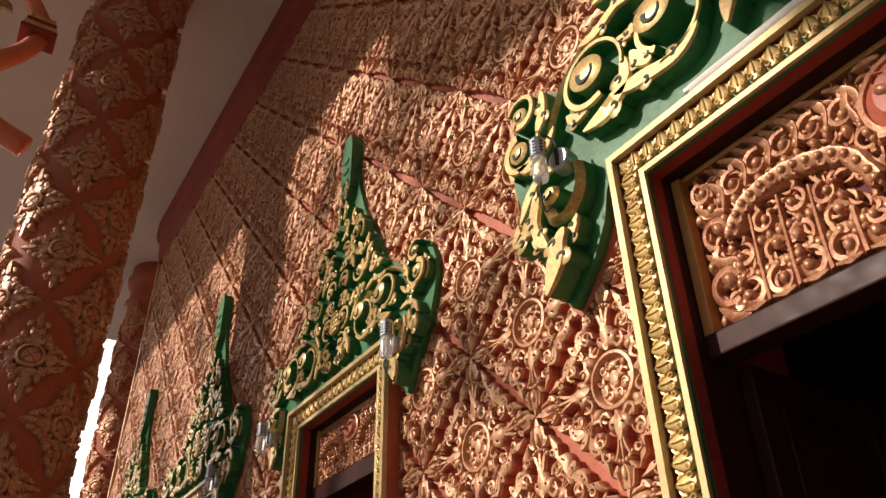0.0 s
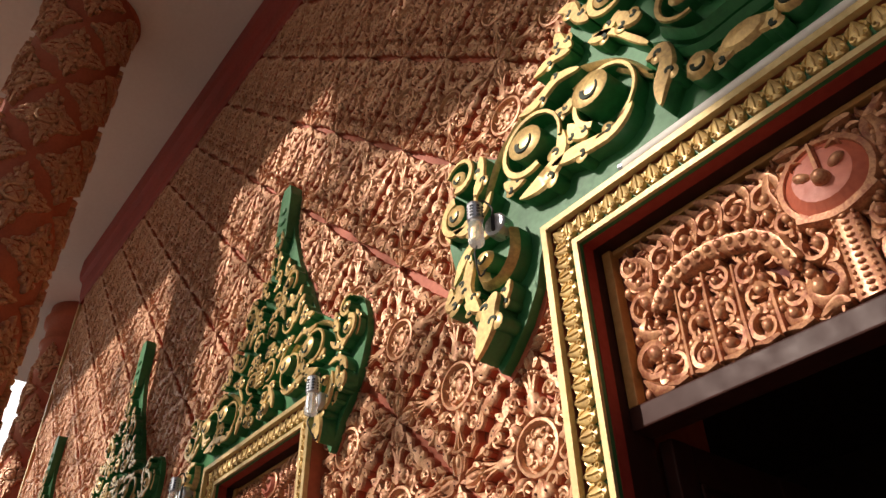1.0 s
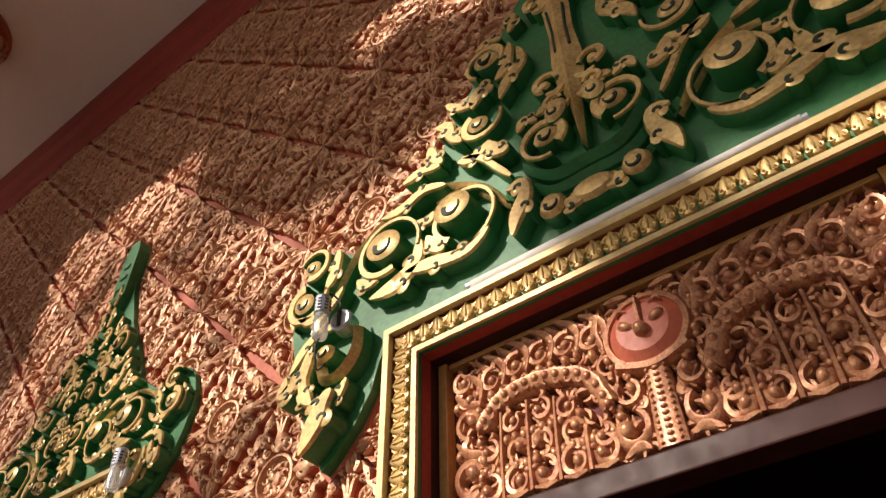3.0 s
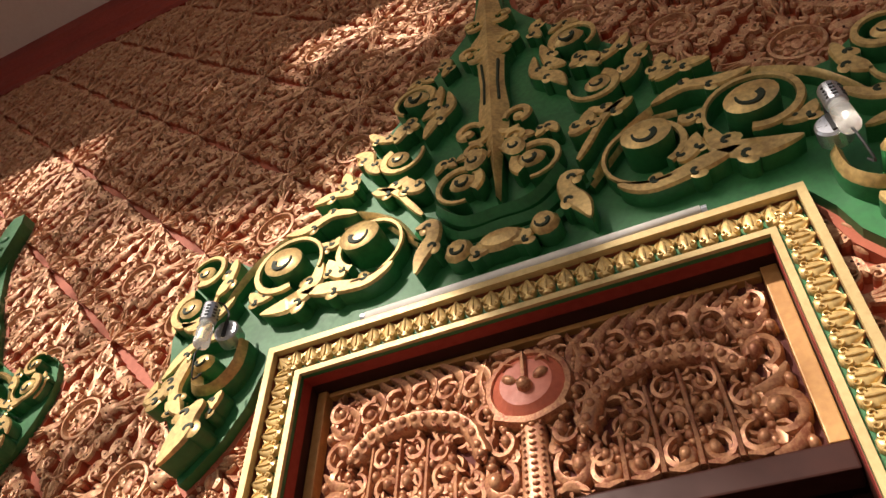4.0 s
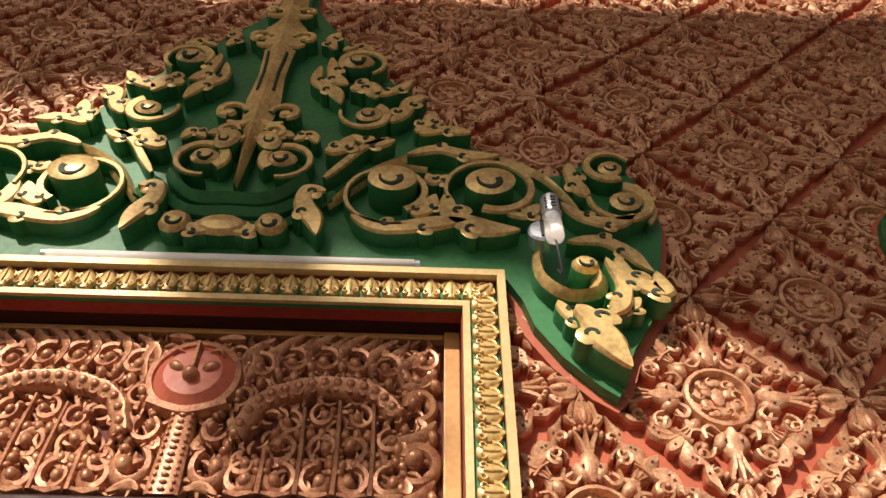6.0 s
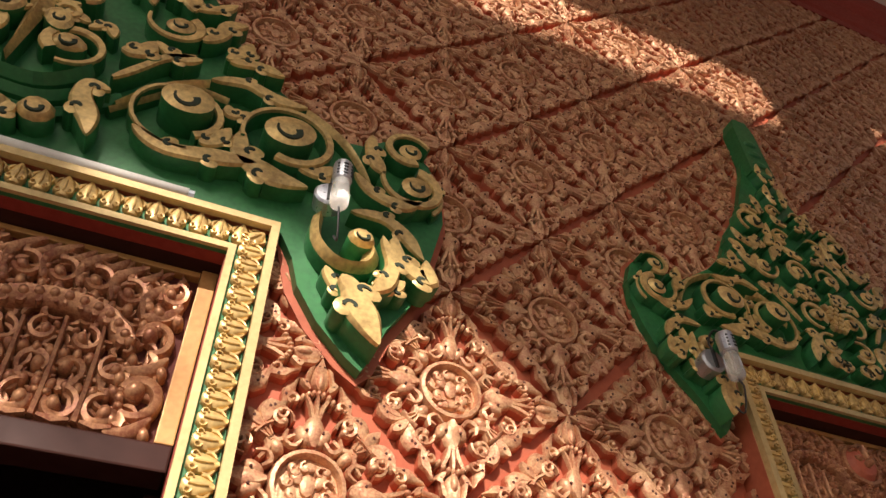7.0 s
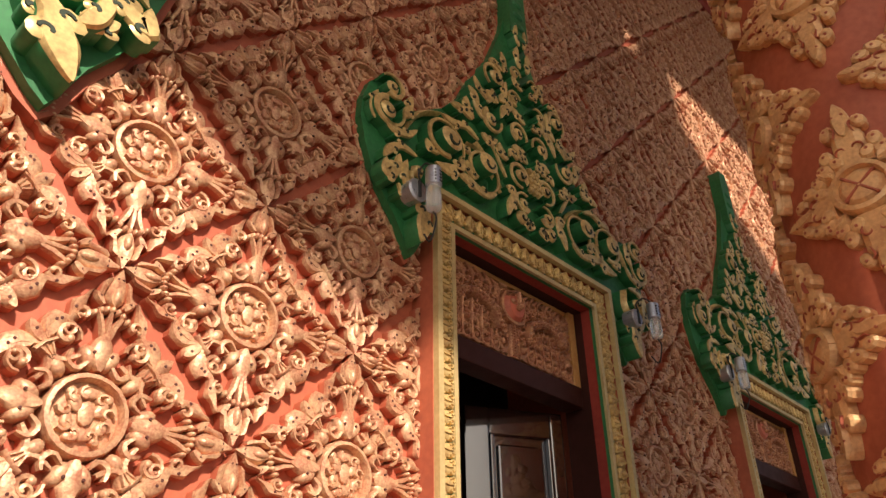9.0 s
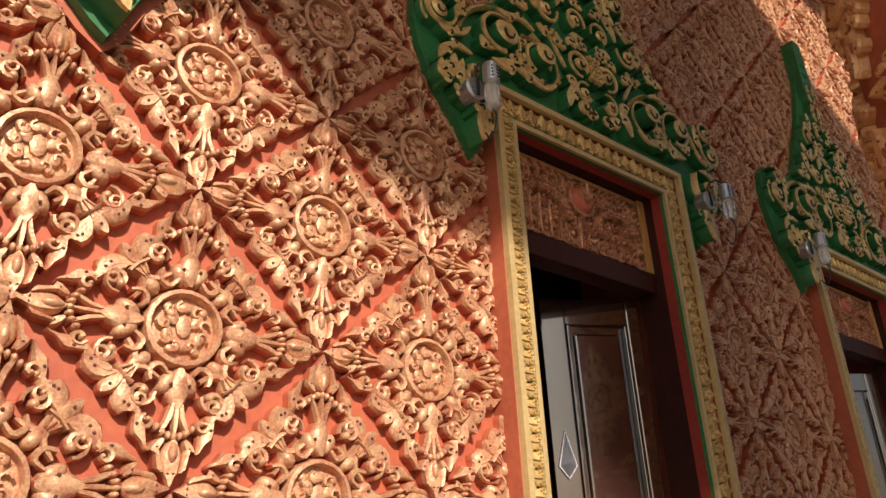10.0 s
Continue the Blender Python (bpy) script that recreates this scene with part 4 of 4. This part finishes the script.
def column(x, y, turn, z_off, name_label, cap=0.03):
    r = root("column", name_label, "column", "porch columns")
    shaft = Geo()
    prof = [(0.62, 0), (0.62, 0.18), (0.55, 0.22), (0.52, 0.38), (COL_R + 0.03, 0.42), (COL_R, 0.46), (COL_R, 6.72), (COL_R + 0.04, 6.75), (COL_R + 0.04, 6.80), (COL_R, 6.83), (COL_R + 0.01, 7.02),
            (COL_R + 0.06, 7.07), (COL_R + 0.07, 7.17), (COL_R + 0.03, 7.21), (COL_R + 0.03, CEIL_Z)]
    prof = [(r0, z0 if z0 < 6 else CEIL_Z - (CEIL_Z - z0) * cap) for r0, z0 in prof]
    shaft.lathe(prof, 48)
    sh = part("shaft", shaft, RED, r, "red painted round shaft")
    for p in sh.data.polygons:
        p.use_smooth = True
    step = 45
    for c in range(8):
        for k in range(10):
            z = 0.55 + z_off + COL_P * (k + 0.5 * (c % 2))
            if 0.75 < z < CEIL_Z + 0.1 - 0.95 * cap:
                q = part("plaque", PLAQUE_LIT_ME if x > 0 else PLAQUE_PLAIN_ME, GILT, r)
                q.matrix_basis = pose(0, 0, z, 0, 0, turn + step * c)
    r.matrix_basis = pose(x, y, 0)
    return r


column(-4.75, -1.254, 83, 0.66, "red round column covered in gilt lozenge plaques, near the wall")
column(3.09, -1.24, -95, 0.60, "thick red column with bold gilt lozenge plaques")
column(-9.9, 0.25, 90, 0.2, "slender distant red column with lozenge plaques beyond the wall's corner", 1.0)


def naga_bracket(x, y, z):
    """A curled, painted roof bracket springing from a column towards the eave."""
    r = root("roof_bracket", "orange painted curling roof bracket with gilt leaves on a column", "bracket")
    arm = Geo()
    arm.tube(curve([(0, 0.0, -0.9), (0, -0.30, -0.75), (0, -0.42, -0.35), (0, -0.22, -0.02), (0, -0.16, 0.25), (0, -0.34, 0.55), (0, -0.52, 0.9), (0, -0.50, 1.5)], 40), lambda u: 0.085 - 0.03 * u, 12)
    part("arm", arm, PINK, r, "", True)
    blk = Geo()
    for k in range(4):
        blk.box(-0.11 + 0.012 * k, 0.11 - 0.012 * k, -0.31 + 0.012 * k, -0.05 - 0.012 * k, 0.12 + 0.05 * k, 0.16 + 0.05 * k, k % 2, 0.006)
    part("collar", blk, [RED_DARK, GOLD], r, "red and gold striped collar")
    for k, (yy, zz, s) in enumerate(((-0.50, -0.45, 0.20), (-0.45, -0.12, 0.16), (-0.30, -0.80, 0.17), (-0.60, 0.75, 0.15), (-0.46, 0.30, 0.14))):
        lf = Geo().ribbon(curve([(0, 0), (s * 0.5, s * 0.35), (s * 0.9, s * 0.2), (s * 1.2, s * 0.7)], 10), leafw(s * 0.7, 0.1), 0.02, -0.02, True, 0, 0)
        part("leaf", lf, GOLD, r).matrix_basis = pose(0, yy + 0.06, zz, 0, 0, -90)
    r.matrix_basis = pose(x, y, z)
    return r


naga_bracket(-4.70, -1.717, 6.05)


# ---- wall tiles: lozenges with a round medallion, four large and four small leaf sprays ----
TILE_K = 0.84


def tile_geo(fine):
    """Drawn at about five quarters of its size and reduced when it is laid."""
    g = Geo()
    hx, hz = HX / TILE_K, HZ / TILE_K
    n = (lambda k: k) if fine else (lambda k: max(4, k // 2 + 1))
    sg = 8 if fine else 5
    D0 = -0.042

    def rib(pts, w, top=D0, k=10, sides=0):
        g.ribbon(curve(pts, n(k)), lambda u: 1.22 * w(u), 0, top, False, sides, 1)
    # medallion
    g.ribbon(spiral(0, 0, 0.092, 0.092, 0, 360, 22 if fine else 13), 0.020, 0, -0.044, False, 1, 1)
    g.dome(0, 0, 0.083, 0.083, 0, -0.020, 0, 14 if fine else 9, 0.8, 0, 1)
    rnd = random.Random(11)
    spots = [(0, 0.005, 0.02, 0.03, 0), (-0.03, 0.025, 0.016, 0.022, 0.5), (0.032, 0.02, 0.015, 0.022, -0.6), (0, 0.052, 0.022, 0.014, 0.1), (-0.04, -0.02, 0.014, 0.02, 0.2),
             (0.04, -0.024, 0.015, 0.018, -0.3), (0.0, -0.045, 0.026, 0.016, 0), (-0.045, 0.05, 0.012, 0.01, 0.7), (0.046, 0.048, 0.012, 0.011, -0.7), (-0.03, -0.055, 0.012, 0.01, 0), (0.034, -0.056, 0.012, 0.01, 0)]
    for cx, cz, rx, rz, an in (spots if fine else spots[:7]):
        g.dome(cx, cz, rx, rz, -0.016, -0.034, an, sg, 0.75, 1, 1)
    if fine:
        for k in range(9):
            a = 0.7 * k + rnd.uniform(0, 0.4)
            g.ribbon(spiral(0.05 * math.cos(a), 0.05 * math.sin(a), 0.018, 0.006, 57 * a, 57 * a + 250, 7), 0.010, -0.016, -0.037, False, 1, 1)
    def curl(x, z, r, a, hand, w, top=D0, turn=330):
        g.ribbon(spiral(x, z, r, r * 0.42, a, a + hand * turn, n(12)), lambda u: 1.2 * w * (0.7 + 0.5 * u), 0, top, False)
        e = radians(a + hand * turn)
        g.dome(x + r * 0.34 * math.cos(e), z + r * 0.34 * math.sin(e), r * 0.38, r * 0.38, 0, top - 0.003, 0, sg, 0.7, 1, 1)

    # A slightly raised dark dot; its colour carries the shade of a hole.
    def hole_dot(x, z, r=0.0062, top=D0):
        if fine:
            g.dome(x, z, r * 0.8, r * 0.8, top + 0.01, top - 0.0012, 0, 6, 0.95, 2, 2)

    for ux, uz, L in ((1, 0, 0.390), (-1, 0, 0.390), (0, 1, 0.385), (0, -1, 0.385)):
        base = math.degrees(math.atan2(uz, ux))

        def P(d, q):
            d = 0.104 + (L - 0.104) * d
            return (ux * d - uz * q, uz * d + ux * q)
        # heart at the foot with two curled lips
        rib([P(0.0, 0), P(0.12, 0), P(0.22, 0), P(0.34, 0)], leafw(0.056, 0.25), D0 - 0.004, 7)
        for s in (-1, 1):
            g.dome(*P(0.12, 0.026 * s), 0.032, 0.019, 0, D0 - 0.004, radians(base + 28 * s), sg + 2, 0.6, 1, 1)
            hole_dot(*P(0.15, 0.022 * s), 0.0050, D0 - 0.007)
            rib([P(0.06, 0.030 * s), P(-0.02, 0.050 * s), P(0.03, 0.074 * s), P(0.13, 0.070 * s)], leafw(0.016, 0.5), D0 - 0.004, 8)
            # great C scroll, swelling into a lobed leaf whose point runs towards the tip
            rib([P(0.10, 0.050 * s), P(0.02, 0.092 * s), P(0.10, 0.130 * s), P(0.25, 0.134 * s)], leafw(0.018, 0.55), D0, 9)
            g.ribbon(curve([P(0.18, 0.130 * s), P(0.32, 0.114 * s), P(0.46, 0.094 * s), P(0.57, 0.078 * s), P(0.72, 0.058 * s)], n(15)),
                     lambda u: 0.044 * (0.10 + 0.90 * math.sin(math.pi * u ** 0.8) ** 0.8) * (1 + 0.30 * math.sin(u * 19)), 0, D0 - 0.001, False, 0, 1)
            hole_dot(*P(0.36, 0.112 * s), 0.0056, D0 - 0.001)
            hole_dot(*P(0.50, 0.088 * s), 0.0052, D0 - 0.001)
            curl(*P(0.245, 0.088 * s), 0.032, base - 100 * s, s, 0.013, D0 - 0.003, 320)
            curl(*P(0.47, 0.066 * s), 0.018, base + 160 * s, -s, 0.012, D0 - 0.003)
            # fan ribs
            rib([P(0.30, 0.010 * s), P(0.42, 0.016 * s), P(0.55, 0.034 * s)], leafw(0.015, 0.5), D0 - 0.002, 5)
            # lips of the bud
            rib([P(0.60, 0.026 * s), P(0.72, 0.044 * s), P(0.88, 0.020 * s)], leafw(0.026, 0.35), D0 - 0.005, 7)
            hole_dot(*P(0.73, 0.040 * s), 0.0046, D0 - 0.005)
        rib([P(0.30, 0), P(0.42, 0), P(0.55, 0)], leafw(0.014, 0.5), D0 - 0.003, 5)
        for q in ((-0.042, -0.028, -0.014, 0.0, 0.014, 0.028, 0.042) if fine else (-0.034, 0.0, 0.034)):
            g.dome(*P(0.575 - 40 * q * q, q), 0.011, 0.0075, 0, D0 - 0.008, radians(base), sg if fine else 4, 0.6, 1, 1)
        rib([P(0.60, 0), P(0.70, 0), P(0.84, 0), P(1.0, 0)], leafw(0.050, 0.08), D0 - 0.004, 8)
        if fine:
            g.dome(*P(0.70, 0), 0.028, 0.012, D0 + 0.01, D0 - 0.014, radians(base), 8, 0.4, 1, 1)
            hole_dot(*P(0.88, 0.007), 0.0044, D0 - 0.004)
            hole_dot(*P(0.88, -0.007), 0.0044, D0 - 0.004)
    # small diagonal sprays: a bud, a trumpet stem and a ring that opens into a three-pointed leaf
    for sx in (-1, 1):
        for sz in (-1, 1):
            c, s2 = sx * 0.70, sz * 0.714
            base = math.degrees(math.atan2(s2, c))

            def Q(d, q):
                return (c * d - s2 * q, s2 * d + c * q)
            g.dome(*Q(0.130, 0), 0.026, 0.019, 0, D0 - 0.004, radians(base), sg + 2, 0.5, 1, 1)
            g.ribbon([Q(0.150, 0), Q(0.168, 0), Q(0.188, 0)], taper(0.020, 0.054), 0, D0, False, 1, 1)
            g.ribbon([Q(0.188, -0.029), Q(0.193, 0), Q(0.188, 0.029)], 0.012, 0, D0 - 0.009, False, 1, 1)
            rib([Q(0.192, 0), Q(0.212, 0), Q(0.232, 0), Q(0.256, 0)], leafw(0.040, 0.12), D0 - 0.004, 7)
            hole_dot(*Q(0.228, 0), 0.0052, D0 - 0.004)
            for s in (-1, 1):
                rib([Q(0.196, 0.012 * s), Q(0.226, 0.036 * s), Q(0.230, 0.070 * s), Q(0.214, 0.112 * s)], leafw(0.040, 0.15), D0 - 0.001, 9)
                hole_dot(*Q(0.228, 0.052 * s), 0.0052, D0 - 0.001)
                curl(*Q(0.196, 0.066 * s), 0.018, base + 20 * s, s, 0.012, D0 - 0.003)
            if fine:
                for q in (-0.015, 0.0, 0.015):
                    g.ribbon([Q(0.158, q * 0.4), Q(0.184, q)], 0.006, D0 + 0.01, D0 - 0.006, False, 1, 1)
    # every spray stops short of the plain red joints; the edge dips between the sprays
    for i, (x, y, z) in enumerate(g.v):
        e = abs(x) / hx + abs(z) / hz
        along = abs(abs(x) / hx - abs(z) / hz)
        lim = 0.945 + 0.035 * along ** 2.5 + 0.022 * math.sin(along * 33) - 0.13 * math.exp(-((along - 0.34) / 0.06) ** 2) - 0.09 * math.exp(-((along - 0.70) / 0.05) ** 2)
        lo = lim - 0.06
        if e > lo:
            k = lo + 0.06 * (1 - math.exp(-(e - lo) / 0.06))
            g.v[i] = (x * k / e, y, z * k / e)
    return g


TILE_FINE = Geo().merge(tile_geo(True), lambda x, y, z: (x * TILE_K * 1.02, y * 0.86, z * TILE_K * 1.02))
TILE_PLAIN = Geo().merge(tile_geo(False), lambda x, y, z: (x * TILE_K * 1.035, y * 0.80, z * TILE_K * 1.035))
TILE_FINE_ME, TILE_PLAIN_ME = TILE_FINE.mesh("tile", [RED, GILT, HOLE_SHADE], False, 55), TILE_PLAIN.mesh("tile", [RED, GILT, HOLE_SHADE])

places = []
for i in range(-26, 23):
    # six narrower columns of tiles over the middle window, the rest at their full pitch
    x = 0.312 * i if abs(i) <= 3 else math.copysign(0.937 + HX * (abs(i) - 3), i)
    zz = 2.305 - 0.02 * max(-1.0, min(1.0, x))
    for j in range(-3, 8):
        z = zz + HZ * (2 * j + (i + 1) % 2)
        if WALL_L + 0.1 < x < WALL_R and 0.3 < z < 7.0:
            places.append((x, z))


def inside(x, z, m):
    return any(abs(x - c) < w - m for c, w in WINDOWS) and SILL - 0.1 < z < TOP - m


def cut(g, x, z):
    """The tile as trimmed where a window surround stands, and at the wall's ends and cornice."""
    out = Geo()
    bad = [inside(x + p[0], z + p[2], 0.05) or x + p[0] < WALL_L + 0.02 or z + p[2] > 6.70 for p in g.v]
    keep = [k for k, f in enumerate(g.f) if not any(bad[i] for i in f)]
    used = sorted({i for k in keep for i in g.f[k]})
    num = {i: q for q, i in enumerate(used)}
    out.v = [g.v[i] for i in used]
    out.f = [tuple(num[i] for i in g.f[k]) for k in keep]
    out.m = [g.m[k] for k in keep]
    return out


places = [p for p in places if not (inside(p[0] - 0.28, p[1], 0.0) and inside(p[0] + 0.28, p[1], 0.0) and inside(p[0], p[1] + 0.28, 0.0))]
places.sort(key=lambda p: (p[0] - 0.6) ** 2 * 0.7 + (p[1] - 2.9) ** 2)
rest = Geo()
rj = random.Random(2)
for k, (x, z) in enumerate(places):
    src = TILE_FINE if k < 130 else TILE_PLAIN
    near_window = any(abs(x - c) < w + 0.42 for c, w in WINDOWS) and z < TOP + 0.4 or z > 6.3 or x < WALL_L + 0.5
    if k < 290:
        me = cut(src, x, z).mesh("tile", [RED, GILT, HOLE_SHADE], False, 55 if k < 130 else 0) if near_window else (TILE_FINE_ME if k < 130 else TILE_PLAIN_ME)
        if len(me.polygons):
            q = part("tile", me, GILT, wall_front)
            q.matrix_basis = pose(x + rj.uniform(-0.004, 0.004), 0, z + rj.uniform(-0.004, 0.004), 0, rj.uniform(-0.8, 0.8), 0)
    else:
        rest.merge(cut(src, x, z) if near_window else src, lambda a, b, c, x=x, z=z: (a + x, b, c + z))
tagged(part("relief_tiles", rest, [RED, GILT, HOLE_SHADE], wall_front), kind="stuff")



# ---- unseen tree and roof-like slab, added across the court to shade the wall ----
def toward_sun(x, z, d):
    """The place d metres out from the wall on the way to the sun from the wall's point (x, z)."""
    k = d / SUN_TRAVEL.y
    return Vector((x, 0, z)) - SUN_TRAVEL * k


roof = root("pavilion_roof", "unseen red roof-like slab added across the court to shade the wall", "roof")
D = 9.0
rg = Geo()
# Added slab, outlined from the shadow edges wanted on the wall.
face = [toward_sun(x, z, D) for x, z in ((-0.2, 3.25), (0.35, 3.10), (0.8, 3.04), (1.15, 2.97), (1.30, 2.93), (1.44, 2.76), (1.61, 2.645), (1.88, 2.55), (2.17, 2.49), (2.45, 2.33), (3.1, 1.7), (3.5, 1.1), (9, 0.4), (9, 3.6),
                                          (5.9, 3.95), (5.45, 4.20), (4.95, 4.46), (4.54, 4.74), (4.50, 5.3), (4.16, 5.3), (4.12, 4.96), (3.93, 5.06), (3.90, 5.3), (3.42, 5.3), (3.38, 4.69), (2.4, 4.68), (1.6, 4.67), (0.5, 4.66), (-0.3, 4.60), (-0.37, 3.83))]
n = len(face)
rg.add([p[:] for p in face] + [(p + Vector((0, -0.25, 0.0)))[:] for p in face], [tuple(range(n)), tuple(range(2 * n - 1, n - 1, -1))] + [(i, (i + 1) % n, n + (i + 1) % n, n + i) for i in range(n)], [0] * (n + 2))
part("roof_plane", rg, BLOCKER_RED, roof)


def tree(name_label, base, crown_spots, leaves, seed):
    rnd = random.Random(seed)
    r = root("tree", name_label, "tree", "court trees")
    tr = Geo()
    top = Vector(crown_spots[len(crown_spots) // 2][0])
    tr.tube(curve([base, (base[0] + 0.2, base[1], base[2] + (top.z - base[2]) * 0.5), (top.x, top.y, top.z)], 10), taper(0.15, 0.05), 10)
    for c, rad, dens in crown_spots:
        tr.tube(curve([(base[0] + 0.2, base[1], base[2] + (top.z - base[2]) * 0.5), ((base[0] + c[0]) / 2, base[1], (c[2] + top.z) / 2 - 0.4), tuple(c)], 8), taper(0.035, 0.01), 7)
    part("trunk", tr, BARK, r)
    lg = Geo()
    for c, rad, dens in crown_spots:
        for k in range(int(leaves * dens)):
            d = Vector((rnd.gauss(0, 1), rnd.gauss(0, 1), rnd.gauss(0, 1))).normalized() * rad * rnd.random() ** 0.4
            p = Vector(c) + d
            a = Vector((rnd.uniform(-1, 1), rnd.uniform(-1, 1), rnd.uniform(-1, 1))).normalized()
            b = a.orthogonal().normalized()
            s = rnd.uniform(0.07, 0.14)
            lg.add([(p - a * s)[:], (p + b * s * 0.45)[:], (p + a * s)[:], (p - b * s * 0.45)[:]], [(0, 1, 2), (0, 2, 3)], [0, 0])
    tagged(part("crown", lg, LEAF, r), kind="stuff")
    return r


# Clumps of the added tree, listed by the wall point each one shades.
SHADE_CLUMPS = [(-1.38, 4.88, 0.30, 0.6), (-1.95, 4.9, 0.35, 0.7), (-0.12, 4.92, 0.16, 0.4), (-0.75, 4.62, 0.18, 0.3), (-0.58, 4.29, 0.33, 0.9), (-1.04, 4.25, 0.45, 1.3), (-1.71, 3.7, 0.43, 0.27), (-1.47, 4.38, 0.39, 1.2), (-2.06, 4.42, 0.41, 0.39), (-2.58, 3.36, 0.4, 0.054), (-3.03, 4.24, 0.46, 0.168), (-3.63, 3.48, 0.44, 0.132),
         (-4.03, 4.41, 0.42, 0.18), (-4.79, 3.68, 0.45, 0.18), (-5.34, 4.31, 0.43, 0.204), (-6.16, 3.56, 0.4, 0.18), (-6.79, 4.17, 0.42, 0.216), (-7.62, 3.68, 0.39, 0.216), (-1.55, 2.65, 0.35, 0.4), (-4.5, 2.84, 0.34, 0.108),
         (-3.06, 2.57, 0.39, 0.042), (0.30, 2.6, 0.26, 0.25), (0.05, 3.05, 0.22, 0.5), (0.12, 2.9, 0.18, 0.35), (-2.09, 4.96, 0.33, 0.21), (-3.39, 5.0, 0.36, 0.108), (-4.76, 4.95, 0.32, 0.12), (-1.94, 2.3, 0.43, 0.03),
         (-5.87, 4.76, 0.41, 0.144), (-5.54, 2.83, 0.37, 0.12), (-6.97, 3.0, 0.37, 0.144)]
spots = []
rs = random.Random(5)
for x, z, rad, dens in SHADE_CLUMPS:
    p = toward_sun(x, z, 10.5 + rs.uniform(-1, 1))
    spots.append((p[:], rad, dens * (0.3 if x < -1.5 and z < 3.9 else 0.65 if x < -2 else 1.0)))
tree("unseen leafy tree added to dapple the sunlight on the wall", (-8.5, -10.5, -0.46), spots, 300, 3)
